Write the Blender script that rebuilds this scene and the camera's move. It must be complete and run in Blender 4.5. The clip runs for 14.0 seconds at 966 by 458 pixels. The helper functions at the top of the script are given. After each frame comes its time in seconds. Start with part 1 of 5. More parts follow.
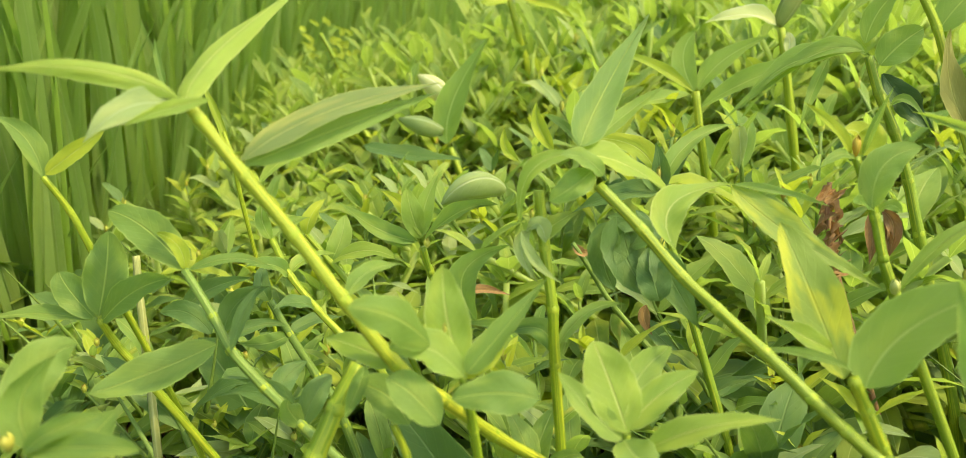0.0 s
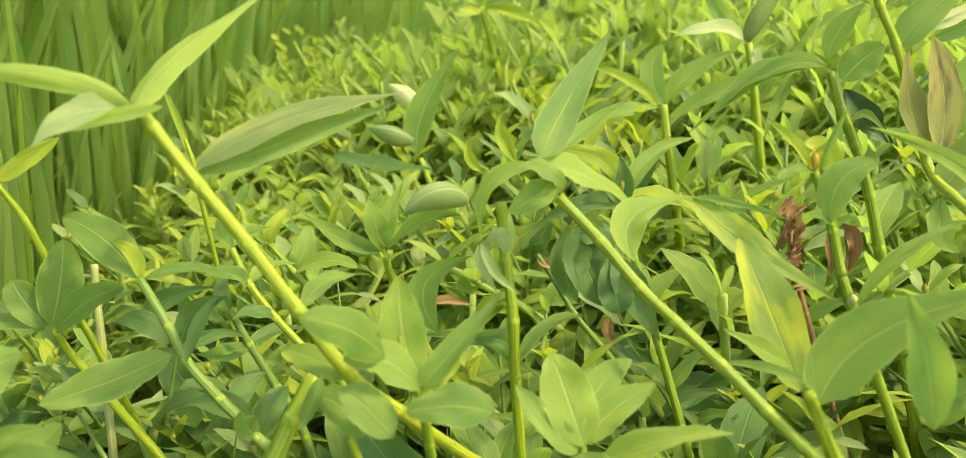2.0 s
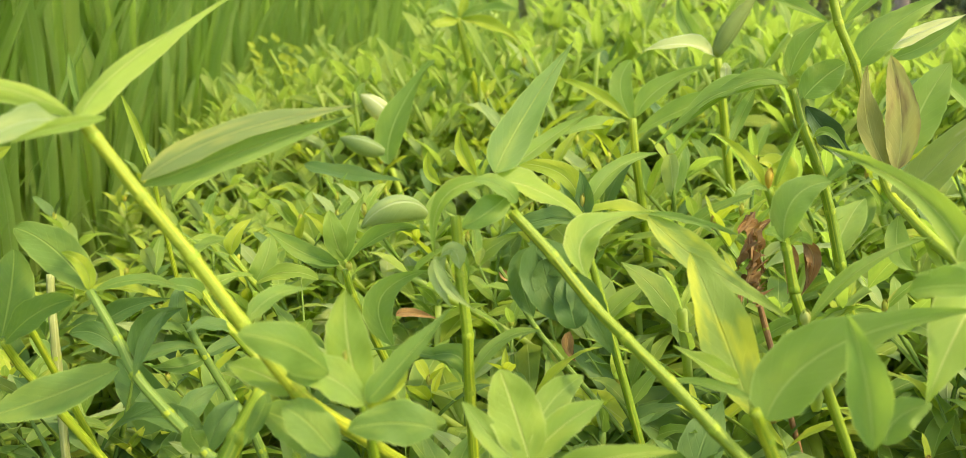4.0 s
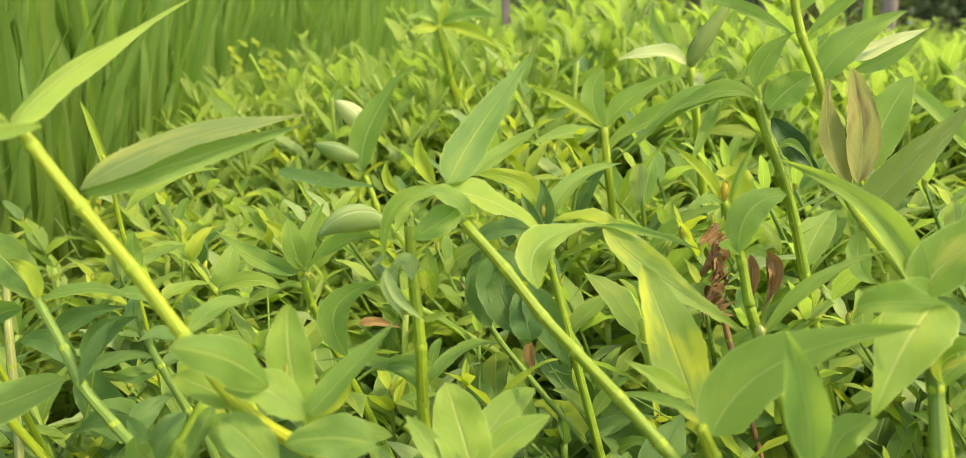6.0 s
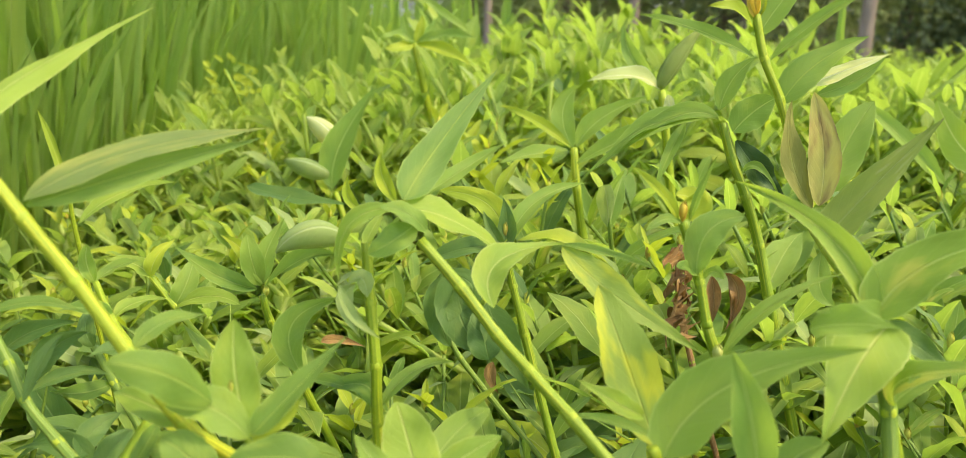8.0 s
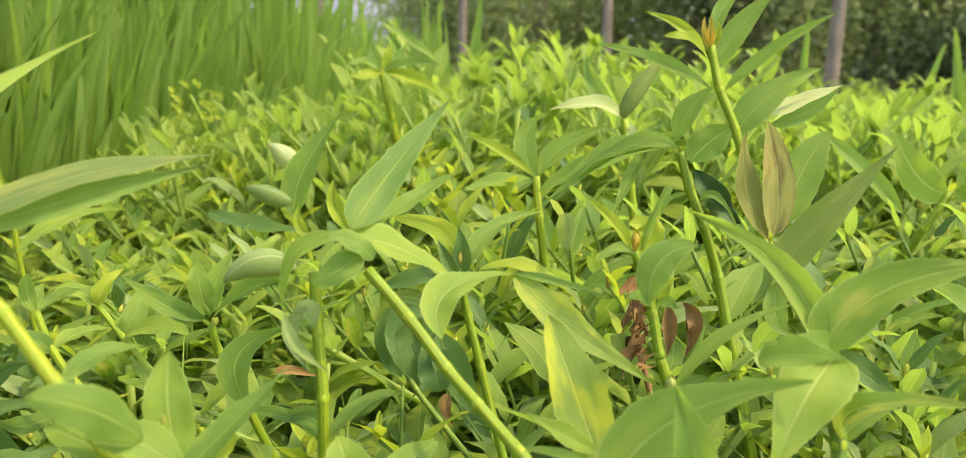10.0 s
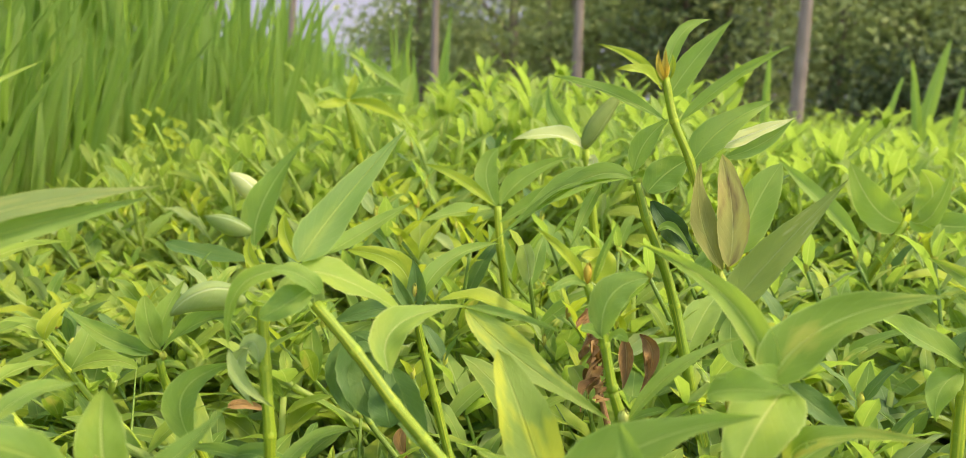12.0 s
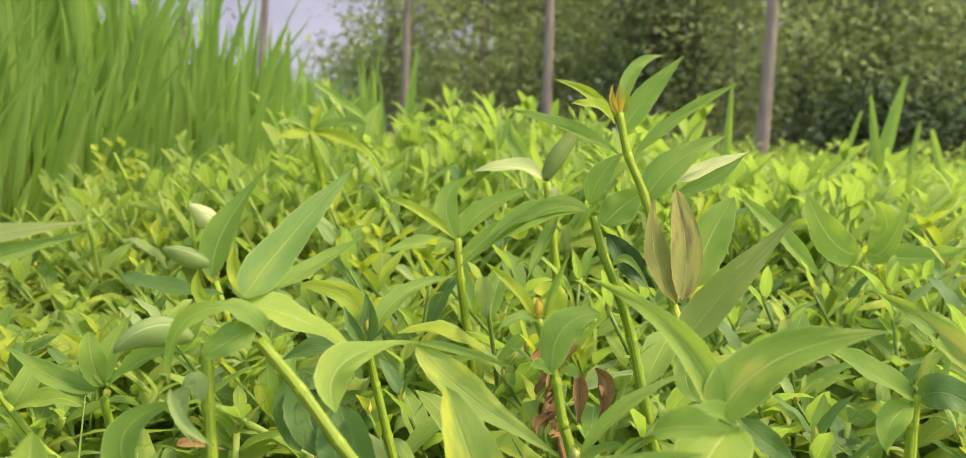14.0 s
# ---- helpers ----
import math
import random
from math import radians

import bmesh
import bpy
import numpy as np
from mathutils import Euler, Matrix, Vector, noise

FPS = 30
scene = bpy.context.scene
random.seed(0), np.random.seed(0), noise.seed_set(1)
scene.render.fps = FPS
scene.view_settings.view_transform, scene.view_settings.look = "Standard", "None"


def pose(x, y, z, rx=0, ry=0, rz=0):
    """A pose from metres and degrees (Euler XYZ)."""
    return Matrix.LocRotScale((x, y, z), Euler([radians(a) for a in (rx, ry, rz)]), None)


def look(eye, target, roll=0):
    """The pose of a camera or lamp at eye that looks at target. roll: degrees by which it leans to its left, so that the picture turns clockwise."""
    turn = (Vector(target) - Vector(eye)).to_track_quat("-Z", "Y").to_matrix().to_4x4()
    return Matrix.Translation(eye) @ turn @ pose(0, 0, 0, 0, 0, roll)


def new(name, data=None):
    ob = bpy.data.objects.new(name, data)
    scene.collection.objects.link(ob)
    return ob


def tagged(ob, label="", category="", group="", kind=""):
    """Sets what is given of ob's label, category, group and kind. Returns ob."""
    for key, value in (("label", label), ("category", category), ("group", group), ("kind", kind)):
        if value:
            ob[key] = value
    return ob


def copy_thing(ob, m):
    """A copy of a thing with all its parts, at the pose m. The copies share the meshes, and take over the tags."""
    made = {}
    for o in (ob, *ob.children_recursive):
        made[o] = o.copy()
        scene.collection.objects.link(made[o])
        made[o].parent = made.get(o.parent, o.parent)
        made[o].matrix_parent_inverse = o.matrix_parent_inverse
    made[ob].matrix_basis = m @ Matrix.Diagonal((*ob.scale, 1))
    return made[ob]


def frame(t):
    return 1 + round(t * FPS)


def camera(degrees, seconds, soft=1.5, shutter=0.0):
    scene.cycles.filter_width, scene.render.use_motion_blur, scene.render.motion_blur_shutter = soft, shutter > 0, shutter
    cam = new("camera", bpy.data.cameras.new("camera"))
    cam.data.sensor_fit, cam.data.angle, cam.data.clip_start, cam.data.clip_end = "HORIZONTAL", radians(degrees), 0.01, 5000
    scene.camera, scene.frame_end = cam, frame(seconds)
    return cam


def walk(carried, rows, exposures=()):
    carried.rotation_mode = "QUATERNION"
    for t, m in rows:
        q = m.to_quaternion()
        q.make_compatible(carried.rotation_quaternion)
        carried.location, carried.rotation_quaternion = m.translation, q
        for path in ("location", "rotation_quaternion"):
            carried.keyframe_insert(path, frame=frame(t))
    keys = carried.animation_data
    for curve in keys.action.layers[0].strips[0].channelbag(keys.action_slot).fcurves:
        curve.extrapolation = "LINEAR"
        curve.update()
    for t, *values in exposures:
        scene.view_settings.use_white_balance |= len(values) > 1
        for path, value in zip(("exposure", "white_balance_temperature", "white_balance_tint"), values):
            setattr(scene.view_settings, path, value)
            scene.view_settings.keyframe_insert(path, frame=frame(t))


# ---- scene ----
cam = camera(60.0, 14.0, soft=0.7)
PATH = [
    (0, (0.0000, 0.0000, 0.4200), (-0.1934, 0.9454, 0.1576), -1.92),
    (0.5, (0.0012, 0.0009, 0.4188), (-0.1853, 0.9487, 0.1603), -1.73),
    (1, (0.0027, 0.0021, 0.4187), (-0.1769, 0.9520, 0.1629), -1.49),
    (1.5, (0.0046, 0.0027, 0.4192), (-0.1678, 0.9546, 0.1663), -1.21),
    (2, (0.0065, 0.0031, 0.4196), (-0.1594, 0.9567, 0.1685), -1.02),
    (2.5, (0.0084, 0.0040, 0.4193), (-0.1506, 0.9598, 0.1718), -0.75),
    (3, (0.0114, 0.0052, 0.4197), (-0.1428, 0.9624, 0.1750), -0.55),
    (3.5, (0.0149, 0.0061, 0.4205), (-0.1356, 0.9645, 0.1779), -0.34),
    (4, (0.0189, 0.0070, 0.4214), (-0.1278, 0.9665, 0.1807), -0.19),
    (6.5, (0.0376, 0.0141, 0.4232), (-0.0942, 0.9782, 0.1928), 0.62),
    (7, (0.0401, 0.0150, 0.4222), (-0.0866, 0.9812, 0.1977), 0.89),
    (7.5, (0.0414, 0.0157, 0.4222), (-0.0776, 0.9842, 0.2036), 1.20),
    (8, (0.0439, 0.0168, 0.4218), (-0.0692, 0.9877, 0.2106), 1.48),
    (10.5, (0.0556, 0.0242, 0.4218), (-0.0203, 1.0067, 0.2519), 2.05),
    (11, (0.0576, 0.0252, 0.4222), (-0.0102, 1.0097, 0.2609), 2.13),
    (11.5, (0.0606, 0.0260, 0.4224), (-0.0004, 1.0125, 0.2705), 2.14),
    (12, (0.0624, 0.0268, 0.4236), (0.0097, 1.0150, 0.2796), 2.26),
    (12.5, (0.0644, 0.0279, 0.4242), (0.0200, 1.0177, 0.2887), 2.35),
    (13, (0.0665, 0.0289, 0.4249), (0.0304, 1.0202, 0.2982), 2.46),
    (13.5, (0.0694, 0.0293, 0.4256), (0.0405, 1.0219, 0.3078), 2.43),
    (14, (0.0714, 0.0296, 0.4261), (0.0515, 1.0235, 0.3181), 2.50),
]
walk(cam, [(t, look(eye, target, roll)) for t, eye, target, roll in PATH], [(0, 1.93, 7050, 10), (4, 1.92, 7050, 10), (8, 1.88, 7000, 11), (14, 1.81, 6800, 16)])
cam.data.dof.use_dof = True
cam.data.dof.focus_distance = 0.50
cam.data.dof.aperture_fstop = 10.5

# ---- light ----
world = bpy.data.worlds.new("hazy_sky")
scene.world = world
world.use_nodes = True
wn = world.node_tree
sky = wn.nodes.new("ShaderNodeTexSky")
sky.sky_type = "NISHITA"
sky.sun_disc = False
sky.sun_elevation = radians(57)
sky.sun_rotation = radians(96)
sky.air_density, sky.dust_density, sky.ozone_density = 1.0, 2.0, 1.0
wn.links.new(sky.outputs[0], wn.nodes["Background"].inputs[0])
wn.nodes["Background"].inputs[1].default_value = 0.15
sun_data = bpy.data.lights.new("sun", "SUN")
sun_data.energy, sun_data.angle, sun_data.color = 1.0, radians(1.5), (1.0, 0.91, 0.68)
sun = new("sun", sun_data)
SUN_AZ, SUN_EL = radians(96), radians(57)
sun.matrix_world = look((8 * math.sin(SUN_AZ) * math.cos(SUN_EL), 8 * math.cos(SUN_AZ) * math.cos(SUN_EL), 8 * math.sin(SUN_EL)), (0, 0, 0))


# ---- materials ----
def material(name):
    m = bpy.data.materials.new(name)
    m.use_nodes = True
    m.node_tree.nodes.clear()
    return m, m.node_tree.nodes, m.node_tree.links


def mixed(nodes, links, a, b, fac, mode="MIX"):
    n = nodes.new("ShaderNodeMix")
    n.data_type, n.blend_type = "RGBA", mode
    for socket, value in ((n.inputs[0], fac), (n.inputs[6], a), (n.inputs[7], b)):
        if isinstance(value, (int, float)):
            socket.default_value = value
        elif isinstance(value, tuple):
            socket.default_value = (*value, 1.0)
        else:
            links.new(value, socket)
    return n.outputs[2]


def calc(nodes, links, op, a, b=0.0, c=0.0):
    n = nodes.new("ShaderNodeMath")
    n.operation = op
    n.use_clamp = op in ("MULTIPLY_ADD", "SMOOTHSTEP")
    for i, value in enumerate((a, b, c)):
        if isinstance(value, (int, float)):
            n.inputs[i].default_value = value
        else:
            links.new(value, n.inputs[i])
    return n.outputs[0]


def ramp(nodes, links, fac, lo, hi):
    n = nodes.new("ShaderNodeMapRange")
    n.inputs[1].default_value, n.inputs[2].default_value = lo, hi
    links.new(fac, n.inputs[0])
    return n.outputs[0]


def leaf_material(name, low, high, vein, glow, spot=None, spot_at=(0.6, 0.7), rough=0.44, through_light=0.4, island=False, drift=0.0):
    """Thin leaf: upper colour between low and high, paler midrib and side veins by its UV, light passing through it."""
    m, nodes, links = material(name)
    uv = nodes.new("ShaderNodeTexCoord")
    split = nodes.new("ShaderNodeSeparateXYZ")
    links.new(uv.outputs["UV"], split.inputs[0])
    if island:
        own = nodes.new("ShaderNodeNewGeometry").outputs["Random Per Island"]
    else:
        own = nodes.new("ShaderNodeObjectInfo").outputs["Random"]
    grain = nodes.new("ShaderNodeTexNoise")
    grain.inputs["Scale"].default_value, grain.inputs["Detail"].default_value = 55.0, 4.0
    links.new(uv.outputs["Object"], grain.inputs["Vector"])
    blotch = nodes.new("ShaderNodeTexNoise")
    blotch.noise_dimensions = "4D"
    blotch.inputs["Scale"].default_value, blotch.inputs["Detail"].default_value = 2.2, 3.0
    links.new(uv.outputs["UV"], blotch.inputs["Vector"])
    links.new(calc(nodes, links, "MULTIPLY", own, 37.0), blotch.inputs["W"])
    tone = calc(nodes, links, "MULTIPLY_ADD", own, 0.75, 0.0)
    tone = calc(nodes, links, "ADD", tone, calc(nodes, links, "MULTIPLY", blotch.outputs[0], 0.35))
    colour = mixed(nodes, links, low, high, ramp(nodes, links, tone, 0.1, 0.95))
    if drift:
        # whole limbs differ in tint
        limb = nodes.new("ShaderNodeTexNoise")
        limb.inputs["Scale"].default_value, limb.inputs["Detail"].default_value = drift, 2.0
        links.new(uv.outputs["Object"], limb.inputs["Vector"])
        colour = mixed(nodes, links, colour, (high[0] * 1.25, high[1] * 1.15, high[2]), calc(nodes, links, "MULTIPLY", ramp(nodes, links, limb.outputs[0], 0.48, 0.62), 0.8))
    colour = mixed(nodes, links, colour, (low[0] * 0.6, low[1] * 0.65, low[2] * 0.6), calc(nodes, links, "MULTIPLY", ramp(nodes, links, grain.outputs[0], 0.53, 0.72), 0.42))
    # yellowish patches paint dappled sun into the colour, wider on some leaves
    patch = calc(nodes, links, "MULTIPLY", ramp(nodes, links, blotch.outputs[0], 0.50, 0.64), 0.42)
    colour = mixed(nodes, links, colour, (high[0] * 1.45, high[1] * 1.22, high[2]), patch)
    off = calc(nodes, links, "ABSOLUTE", calc(nodes, links, "SUBTRACT", split.outputs[0], 0.5))
    rib = ramp(nodes, links, off, 0.030, 0.010)
    # side veins run forward from the midrib
    slant = calc(nodes, links, "SUBTRACT", calc(nodes, links, "MULTIPLY", split.outputs[1], 9.0), calc(nodes, links, "MULTIPLY", off, 5.0))
    wave = calc(nodes, links, "ABSOLUTE", calc(nodes, links, "SUBTRACT", calc(nodes, links, "FRACT", slant), 0.5))
    side = calc(nodes, links, "MULTIPLY", ramp(nodes, links, wave, 0.09, 0.0), 0.16)
    veins = calc(nodes, links, "MAXIMUM", calc(nodes, links, "MULTIPLY", rib, 0.85), side)
    colour = mixed(nodes, links, colour, vein, veins)
    rim = calc(nodes, links, "MULTIPLY", ramp(nodes, links, off, 0.46, 0.485), 0.65)
    colour = mixed(nodes, links, colour, vein, rim)
    # pale mottling and fine dark specks
    fleck = nodes.new("ShaderNodeTexVoronoi")
    fleck.inputs["Scale"].default_value = 260.0
    links.new(uv.outputs["Object"], fleck.inputs["Vector"])
    dots = calc(nodes, links, "MULTIPLY", ramp(nodes, links, fleck.outputs["Distance"], 0.16, 0.06), ramp(nodes, links, blotch.outputs[0], 0.56, 0.66))
    colour = mixed(nodes, links, colour, (low[0] * 0.35, low[1] * 0.32, low[2] * 0.4), calc(nodes, links, "MULTIPLY", dots, 0.7))
    clear = mixed(nodes, links, glow, (min(1, vein[0] * 1.3), min(1, vein[1] * 1.25), vein[2]), calc(nodes, links, "MULTIPLY", rib, 0.7))
    if spot:
        mark = ramp(nodes, links, blotch.outputs[0], *spot_at)
        colour = mixed(nodes, links, colour, spot, mark)
        clear = mixed(nodes, links, clear, spot, mark)
    body = nodes.new("ShaderNodeBsdfPrincipled")
    links.new(colour, body.inputs["Base Color"])
    links.new(calc(nodes, links, "MULTIPLY_ADD", grain.outputs[0], 0.25, rough), body.inputs["Roughness"])
    body.inputs["Specular IOR Level"].default_value = 0.27
    bump = nodes.new("ShaderNodeBump")
    bump.inputs["Strength"].default_value, bump.inputs["Distance"].default_value = 0.8, 0.0018
    relief = calc(nodes, links, "SUBTRACT", calc(nodes, links, "MULTIPLY", blotch.outputs[0], 1.2), calc(nodes, links, "MULTIPLY", veins, 0.4))
    links.new(relief, bump.inputs["Height"])
    links.new(bump.outputs[0], body.inputs["Normal"])
    thin = nodes.new("ShaderNodeBsdfTranslucent")
    links.new(clear, thin.inputs[0])
    both = nodes.new("ShaderNodeMixShader")
    both.inputs[0].default_value = through_light
    links.new(body.outputs[0], both.inputs[1])
    links.new(thin.outputs[0], both.inputs[2])
    end = nodes.new("ShaderNodeOutputMaterial")
    links.new(both.outputs[0], end.inputs[0])
    return m


def plain_material(name, low, high, scale=30.0, rough=0.6, bump_depth=0.001, stretch=(1, 1, 1), spots=None, stuff=False):
    """Opaque surface with grain at two scales, stretched along one axis where it is fibrous."""
    m, nodes, links = material(name)
    at = nodes.new("ShaderNodeTexCoord")
    place = nodes.new("ShaderNodeMapping")
    place.inputs["Scale"].default_value = stretch
    links.new(at.outputs["Object"], place.inputs[0])
    fine = nodes.new("ShaderNodeTexNoise")
    fine.inputs["Scale"].default_value, fine.inputs["Detail"].default_value = scale, 5.0
    wide = nodes.new("ShaderNodeTexNoise")
    wide.inputs["Scale"].default_value, wide.inputs["Detail"].default_value = scale / 7, 2.0
    for n in (fine, wide):
        links.new(place.outputs[0], n.inputs["Vector"])
    colour = mixed(nodes, links, low, high, ramp(nodes, links, fine.outputs[0], 0.3, 0.7))
    colour = mixed(nodes, links, colour, spots or (low[0] * 0.6, low[1] * 0.6, low[2] * 0.6), calc(nodes, links, "MULTIPLY", ramp(nodes, links, wide.outputs[0], 0.45, 0.7), 0.6))
    body = nodes.new("ShaderNodeBsdfPrincipled")
    links.new(colour, body.inputs["Base Color"])
    body.inputs["Roughness"].default_value = rough
    body.inputs["Specular IOR Level"].default_value = 0.22
    bump = nodes.new("ShaderNodeBump")
    bump.inputs["Strength"].default_value, bump.inputs["Distance"].default_value = 0.6, bump_depth
    links.new(fine.outputs[0], bump.inputs["Height"])
    links.new(bump.outputs[0], body.inputs["Normal"])
    end = nodes.new("ShaderNodeOutputMaterial")
    links.new(body.outputs[0], end.inputs[0])
    return m


VEIN = (0.46, 0.55, 0.13)
LEAF = {
    "G": leaf_material("leaf_green", (0.115, 0.215, 0.036), (0.255, 0.355, 0.056), VEIN, (0.40, 0.56, 0.06), through_light=0.5),
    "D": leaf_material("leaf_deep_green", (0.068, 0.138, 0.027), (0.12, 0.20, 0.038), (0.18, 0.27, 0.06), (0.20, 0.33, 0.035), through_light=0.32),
    "M": leaf_material("leaf_mature_green", (0.125, 0.215, 0.034), (0.215, 0.31, 0.05), (0.40, 0.49, 0.09), (0.32, 0.48, 0.045), through_light=0.45),
    "Y": leaf_material("leaf_young", (0.26, 0.35, 0.022), (0.40, 0.46, 0.032), (0.48, 0.55, 0.12), (0.52, 0.60, 0.035), through_light=0.45),
    # yellow blotches: wear on some leaves, painted sunny patches on others
    "W": leaf_material("leaf_worn_sun_dappled", (0.13, 0.22, 0.025), (0.22, 0.32, 0.035), VEIN, (0.38, 0.52, 0.035), spot=(0.48, 0.47, 0.07), spot_at=(0.5, 0.66)),
    # grey holds both a pale stain and the sky's sheen on the upper half
    "V": leaf_material("leaf_keeled_grey_sheen", (0.175, 0.225, 0.068), (0.25, 0.30, 0.085), (0.5, 0.52, 0.12), (0.36, 0.52, 0.04), spot=(0.47, 0.47, 0.09), spot_at=(0.52, 0.68), rough=0.6, through_light=0.5),
    "P": leaf_material("leaf_pale_underside", (0.23, 0.31, 0.09), (0.32, 0.40, 0.13), (0.46, 0.52, 0.22), (0.44, 0.54, 0.09), rough=0.6),
    "U": leaf_material("leaf_greyish_folded", (0.21, 0.27, 0.05), (0.27, 0.32, 0.07), (0.36, 0.40, 0.12), (0.33, 0.42, 0.05), spot=(0.50, 0.48, 0.20), spot_at=(0.62, 0.72), rough=0.6),
    "T": leaf_material("leaf_tan_withering", (0.42, 0.36, 0.09), (0.62, 0.55, 0.14), (0.66, 0.60, 0.20), (0.62, 0.52, 0.10), spot=(0.27, 0.19, 0.06), spot_at=(0.48, 0.66), rough=0.6),
    "L": leaf_material("leaf_light_green", (0.19, 0.30, 0.04), (0.32, 0.42, 0.055), (0.60, 0.64, 0.17), (0.46, 0.60, 0.05), through_light=0.5),
    # bright yellow blotches paint direct sun onto the blade
    "S": leaf_material("leaf_painted_sun_blotches", (0.19, 0.28, 0.05), (0.29, 0.37, 0.065), (0.44, 0.50, 0.10), (0.42, 0.55, 0.05), spot=(0.56, 0.58, 0.05), spot_at=(0.5, 0.62), through_light=0.48),
    # darker olive version of the tan leaf, for its half in shade
    "K": leaf_material("leaf_withering_shaded_half", (0.20, 0.195, 0.045), (0.30, 0.285, 0.06), (0.40, 0.38, 0.10), (0.34, 0.32, 0.05), spot=(0.45, 0.42, 0.10), spot_at=(0.52, 0.66), rough=0.6),
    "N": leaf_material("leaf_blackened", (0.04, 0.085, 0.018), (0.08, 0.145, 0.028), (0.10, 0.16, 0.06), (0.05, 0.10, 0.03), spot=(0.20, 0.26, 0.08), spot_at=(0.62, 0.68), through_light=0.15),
    "O": leaf_material("leaf_orange_tip", (0.40, 0.26, 0.03), (0.50, 0.42, 0.05), (0.5, 0.5, 0.1), (0.6, 0.4, 0.04)),
    # pale leaf colour whitened further to carry the bright highlight on upper faces
    "X": leaf_material("leaf_pale_highlit", (0.44, 0.49, 0.15), (0.56, 0.59, 0.23), (0.7, 0.7, 0.5), (0.6, 0.62, 0.22), rough=0.5),
    "B": leaf_material("leaf_dry_brown", (0.15, 0.08, 0.026), (0.38, 0.23, 0.075), (0.42, 0.28, 0.10), (0.34, 0.17, 0.04), spot=(0.08, 0.045, 0.018), rough=0.8, through_light=0.2),
}
FIELD = leaf_material("field_leaves", (0.105, 0.195, 0.030), (0.34, 0.42, 0.050), VEIN, (0.40, 0.55, 0.06), island=True, through_light=0.5)
RICE = leaf_material("rice_blades", (0.125, 0.225, 0.038), (0.25, 0.35, 0.066), (0.29, 0.39, 0.095), (0.32, 0.48, 0.055), island=True, through_light=0.58)
# darkened foliage colour stands in for the shade inside the thicket
SHADED_TREE = leaf_material("tree_leaves_painted_shade", (0.055, 0.08, 0.03), (0.115, 0.15, 0.055), (0.13, 0.17, 0.06), (0.11, 0.15, 0.04), island=True, through_light=0.25, drift=0.7)
TREE = leaf_material("tree_leaves", (0.22, 0.27, 0.085), (0.38, 0.44, 0.155), (0.22, 0.26, 0.10), (0.30, 0.36, 0.10), island=True, through_light=0.45, drift=0.7)


def stem_material(name, low, high, streak):
    """Ribbed green stem: streaks run along it, paler on some ribs, by its UV."""
    m, nodes, links = material(name)
    uv = nodes.new("ShaderNodeTexCoord")
    own = nodes.new("ShaderNodeObjectInfo").outputs["Random"]
    place = nodes.new("ShaderNodeMapping")
    place.inputs["Scale"].default_value = (9, 1.6, 1)
    links.new(uv.outputs["UV"], place.inputs[0])
    lines = nodes.new("ShaderNodeTexNoise")
    lines.noise_dimensions = "4D"
    lines.inputs["Scale"].default_value, lines.inputs["Detail"].default_value = 1.0, 3.0
    links.new(place.outputs[0], lines.inputs["Vector"])
    links.new(calc(nodes, links, "MULTIPLY", own, 23.0), lines.inputs["W"])
    grain = nodes.new("ShaderNodeTexNoise")
    grain.inputs["Scale"].default_value, grain.inputs["Detail"].default_value = 420.0, 3.0
    links.new(uv.outputs["Object"], grain.inputs["Vector"])
    tone = calc(nodes, links, "ADD", calc(nodes, links, "MULTIPLY", own, 0.5), calc(nodes, links, "MULTIPLY", grain.outputs[0], 0.5))
    colour = mixed(nodes, links, low, high, tone)
    colour = mixed(nodes, links, colour, streak, calc(nodes, links, "MULTIPLY", ramp(nodes, links, lines.outputs[0], 0.5, 0.68), 0.75))
    body = nodes.new("ShaderNodeBsdfPrincipled")
    links.new(colour, body.inputs["Base Color"])
    body.inputs["Roughness"].default_value = 0.48
    body.inputs["Specular IOR Level"].default_value = 0.25
    bump = nodes.new("ShaderNodeBump")
    bump.inputs["Strength"].default_value, bump.inputs["Distance"].default_value = 0.7, 0.0008
    links.new(calc(nodes, links, "ADD", lines.outputs[0], calc(nodes, links, "MULTIPLY", grain.outputs[0], 0.3)), bump.inputs["Height"])
    links.new(bump.outputs[0], body.inputs["Normal"])
    end = nodes.new("ShaderNodeOutputMaterial")
    links.new(body.outputs[0], end.inputs[0])
    return m


STEM = stem_material("stem_skin", (0.12, 0.21, 0.010), (0.28, 0.345, 0.014), (0.52, 0.50, 0.03))
STEM_YELLOW = stem_material("stem_skin_yellowish", (0.20, 0.27, 0.016), (0.38, 0.40, 0.022), (0.62, 0.56, 0.04))
STEM_MID = stem_material("stem_skin_mid", (0.125, 0.20, 0.012), (0.24, 0.30, 0.016), (0.48, 0.47, 0.03))
STEM_DULL = stem_material("stem_skin_dull", (0.09, 0.165, 0.022), (0.165, 0.245, 0.03), (0.30, 0.35, 0.05))
STRAW = stem_material("straw_skin", (0.26, 0.28, 0.07), (0.38, 0.38, 0.11), (0.48, 0.46, 0.18))
STEM_DRY = stem_material("dry_stalk_skin", (0.20, 0.09, 0.03), (0.38, 0.20, 0.06), (0.46, 0.28, 0.10))
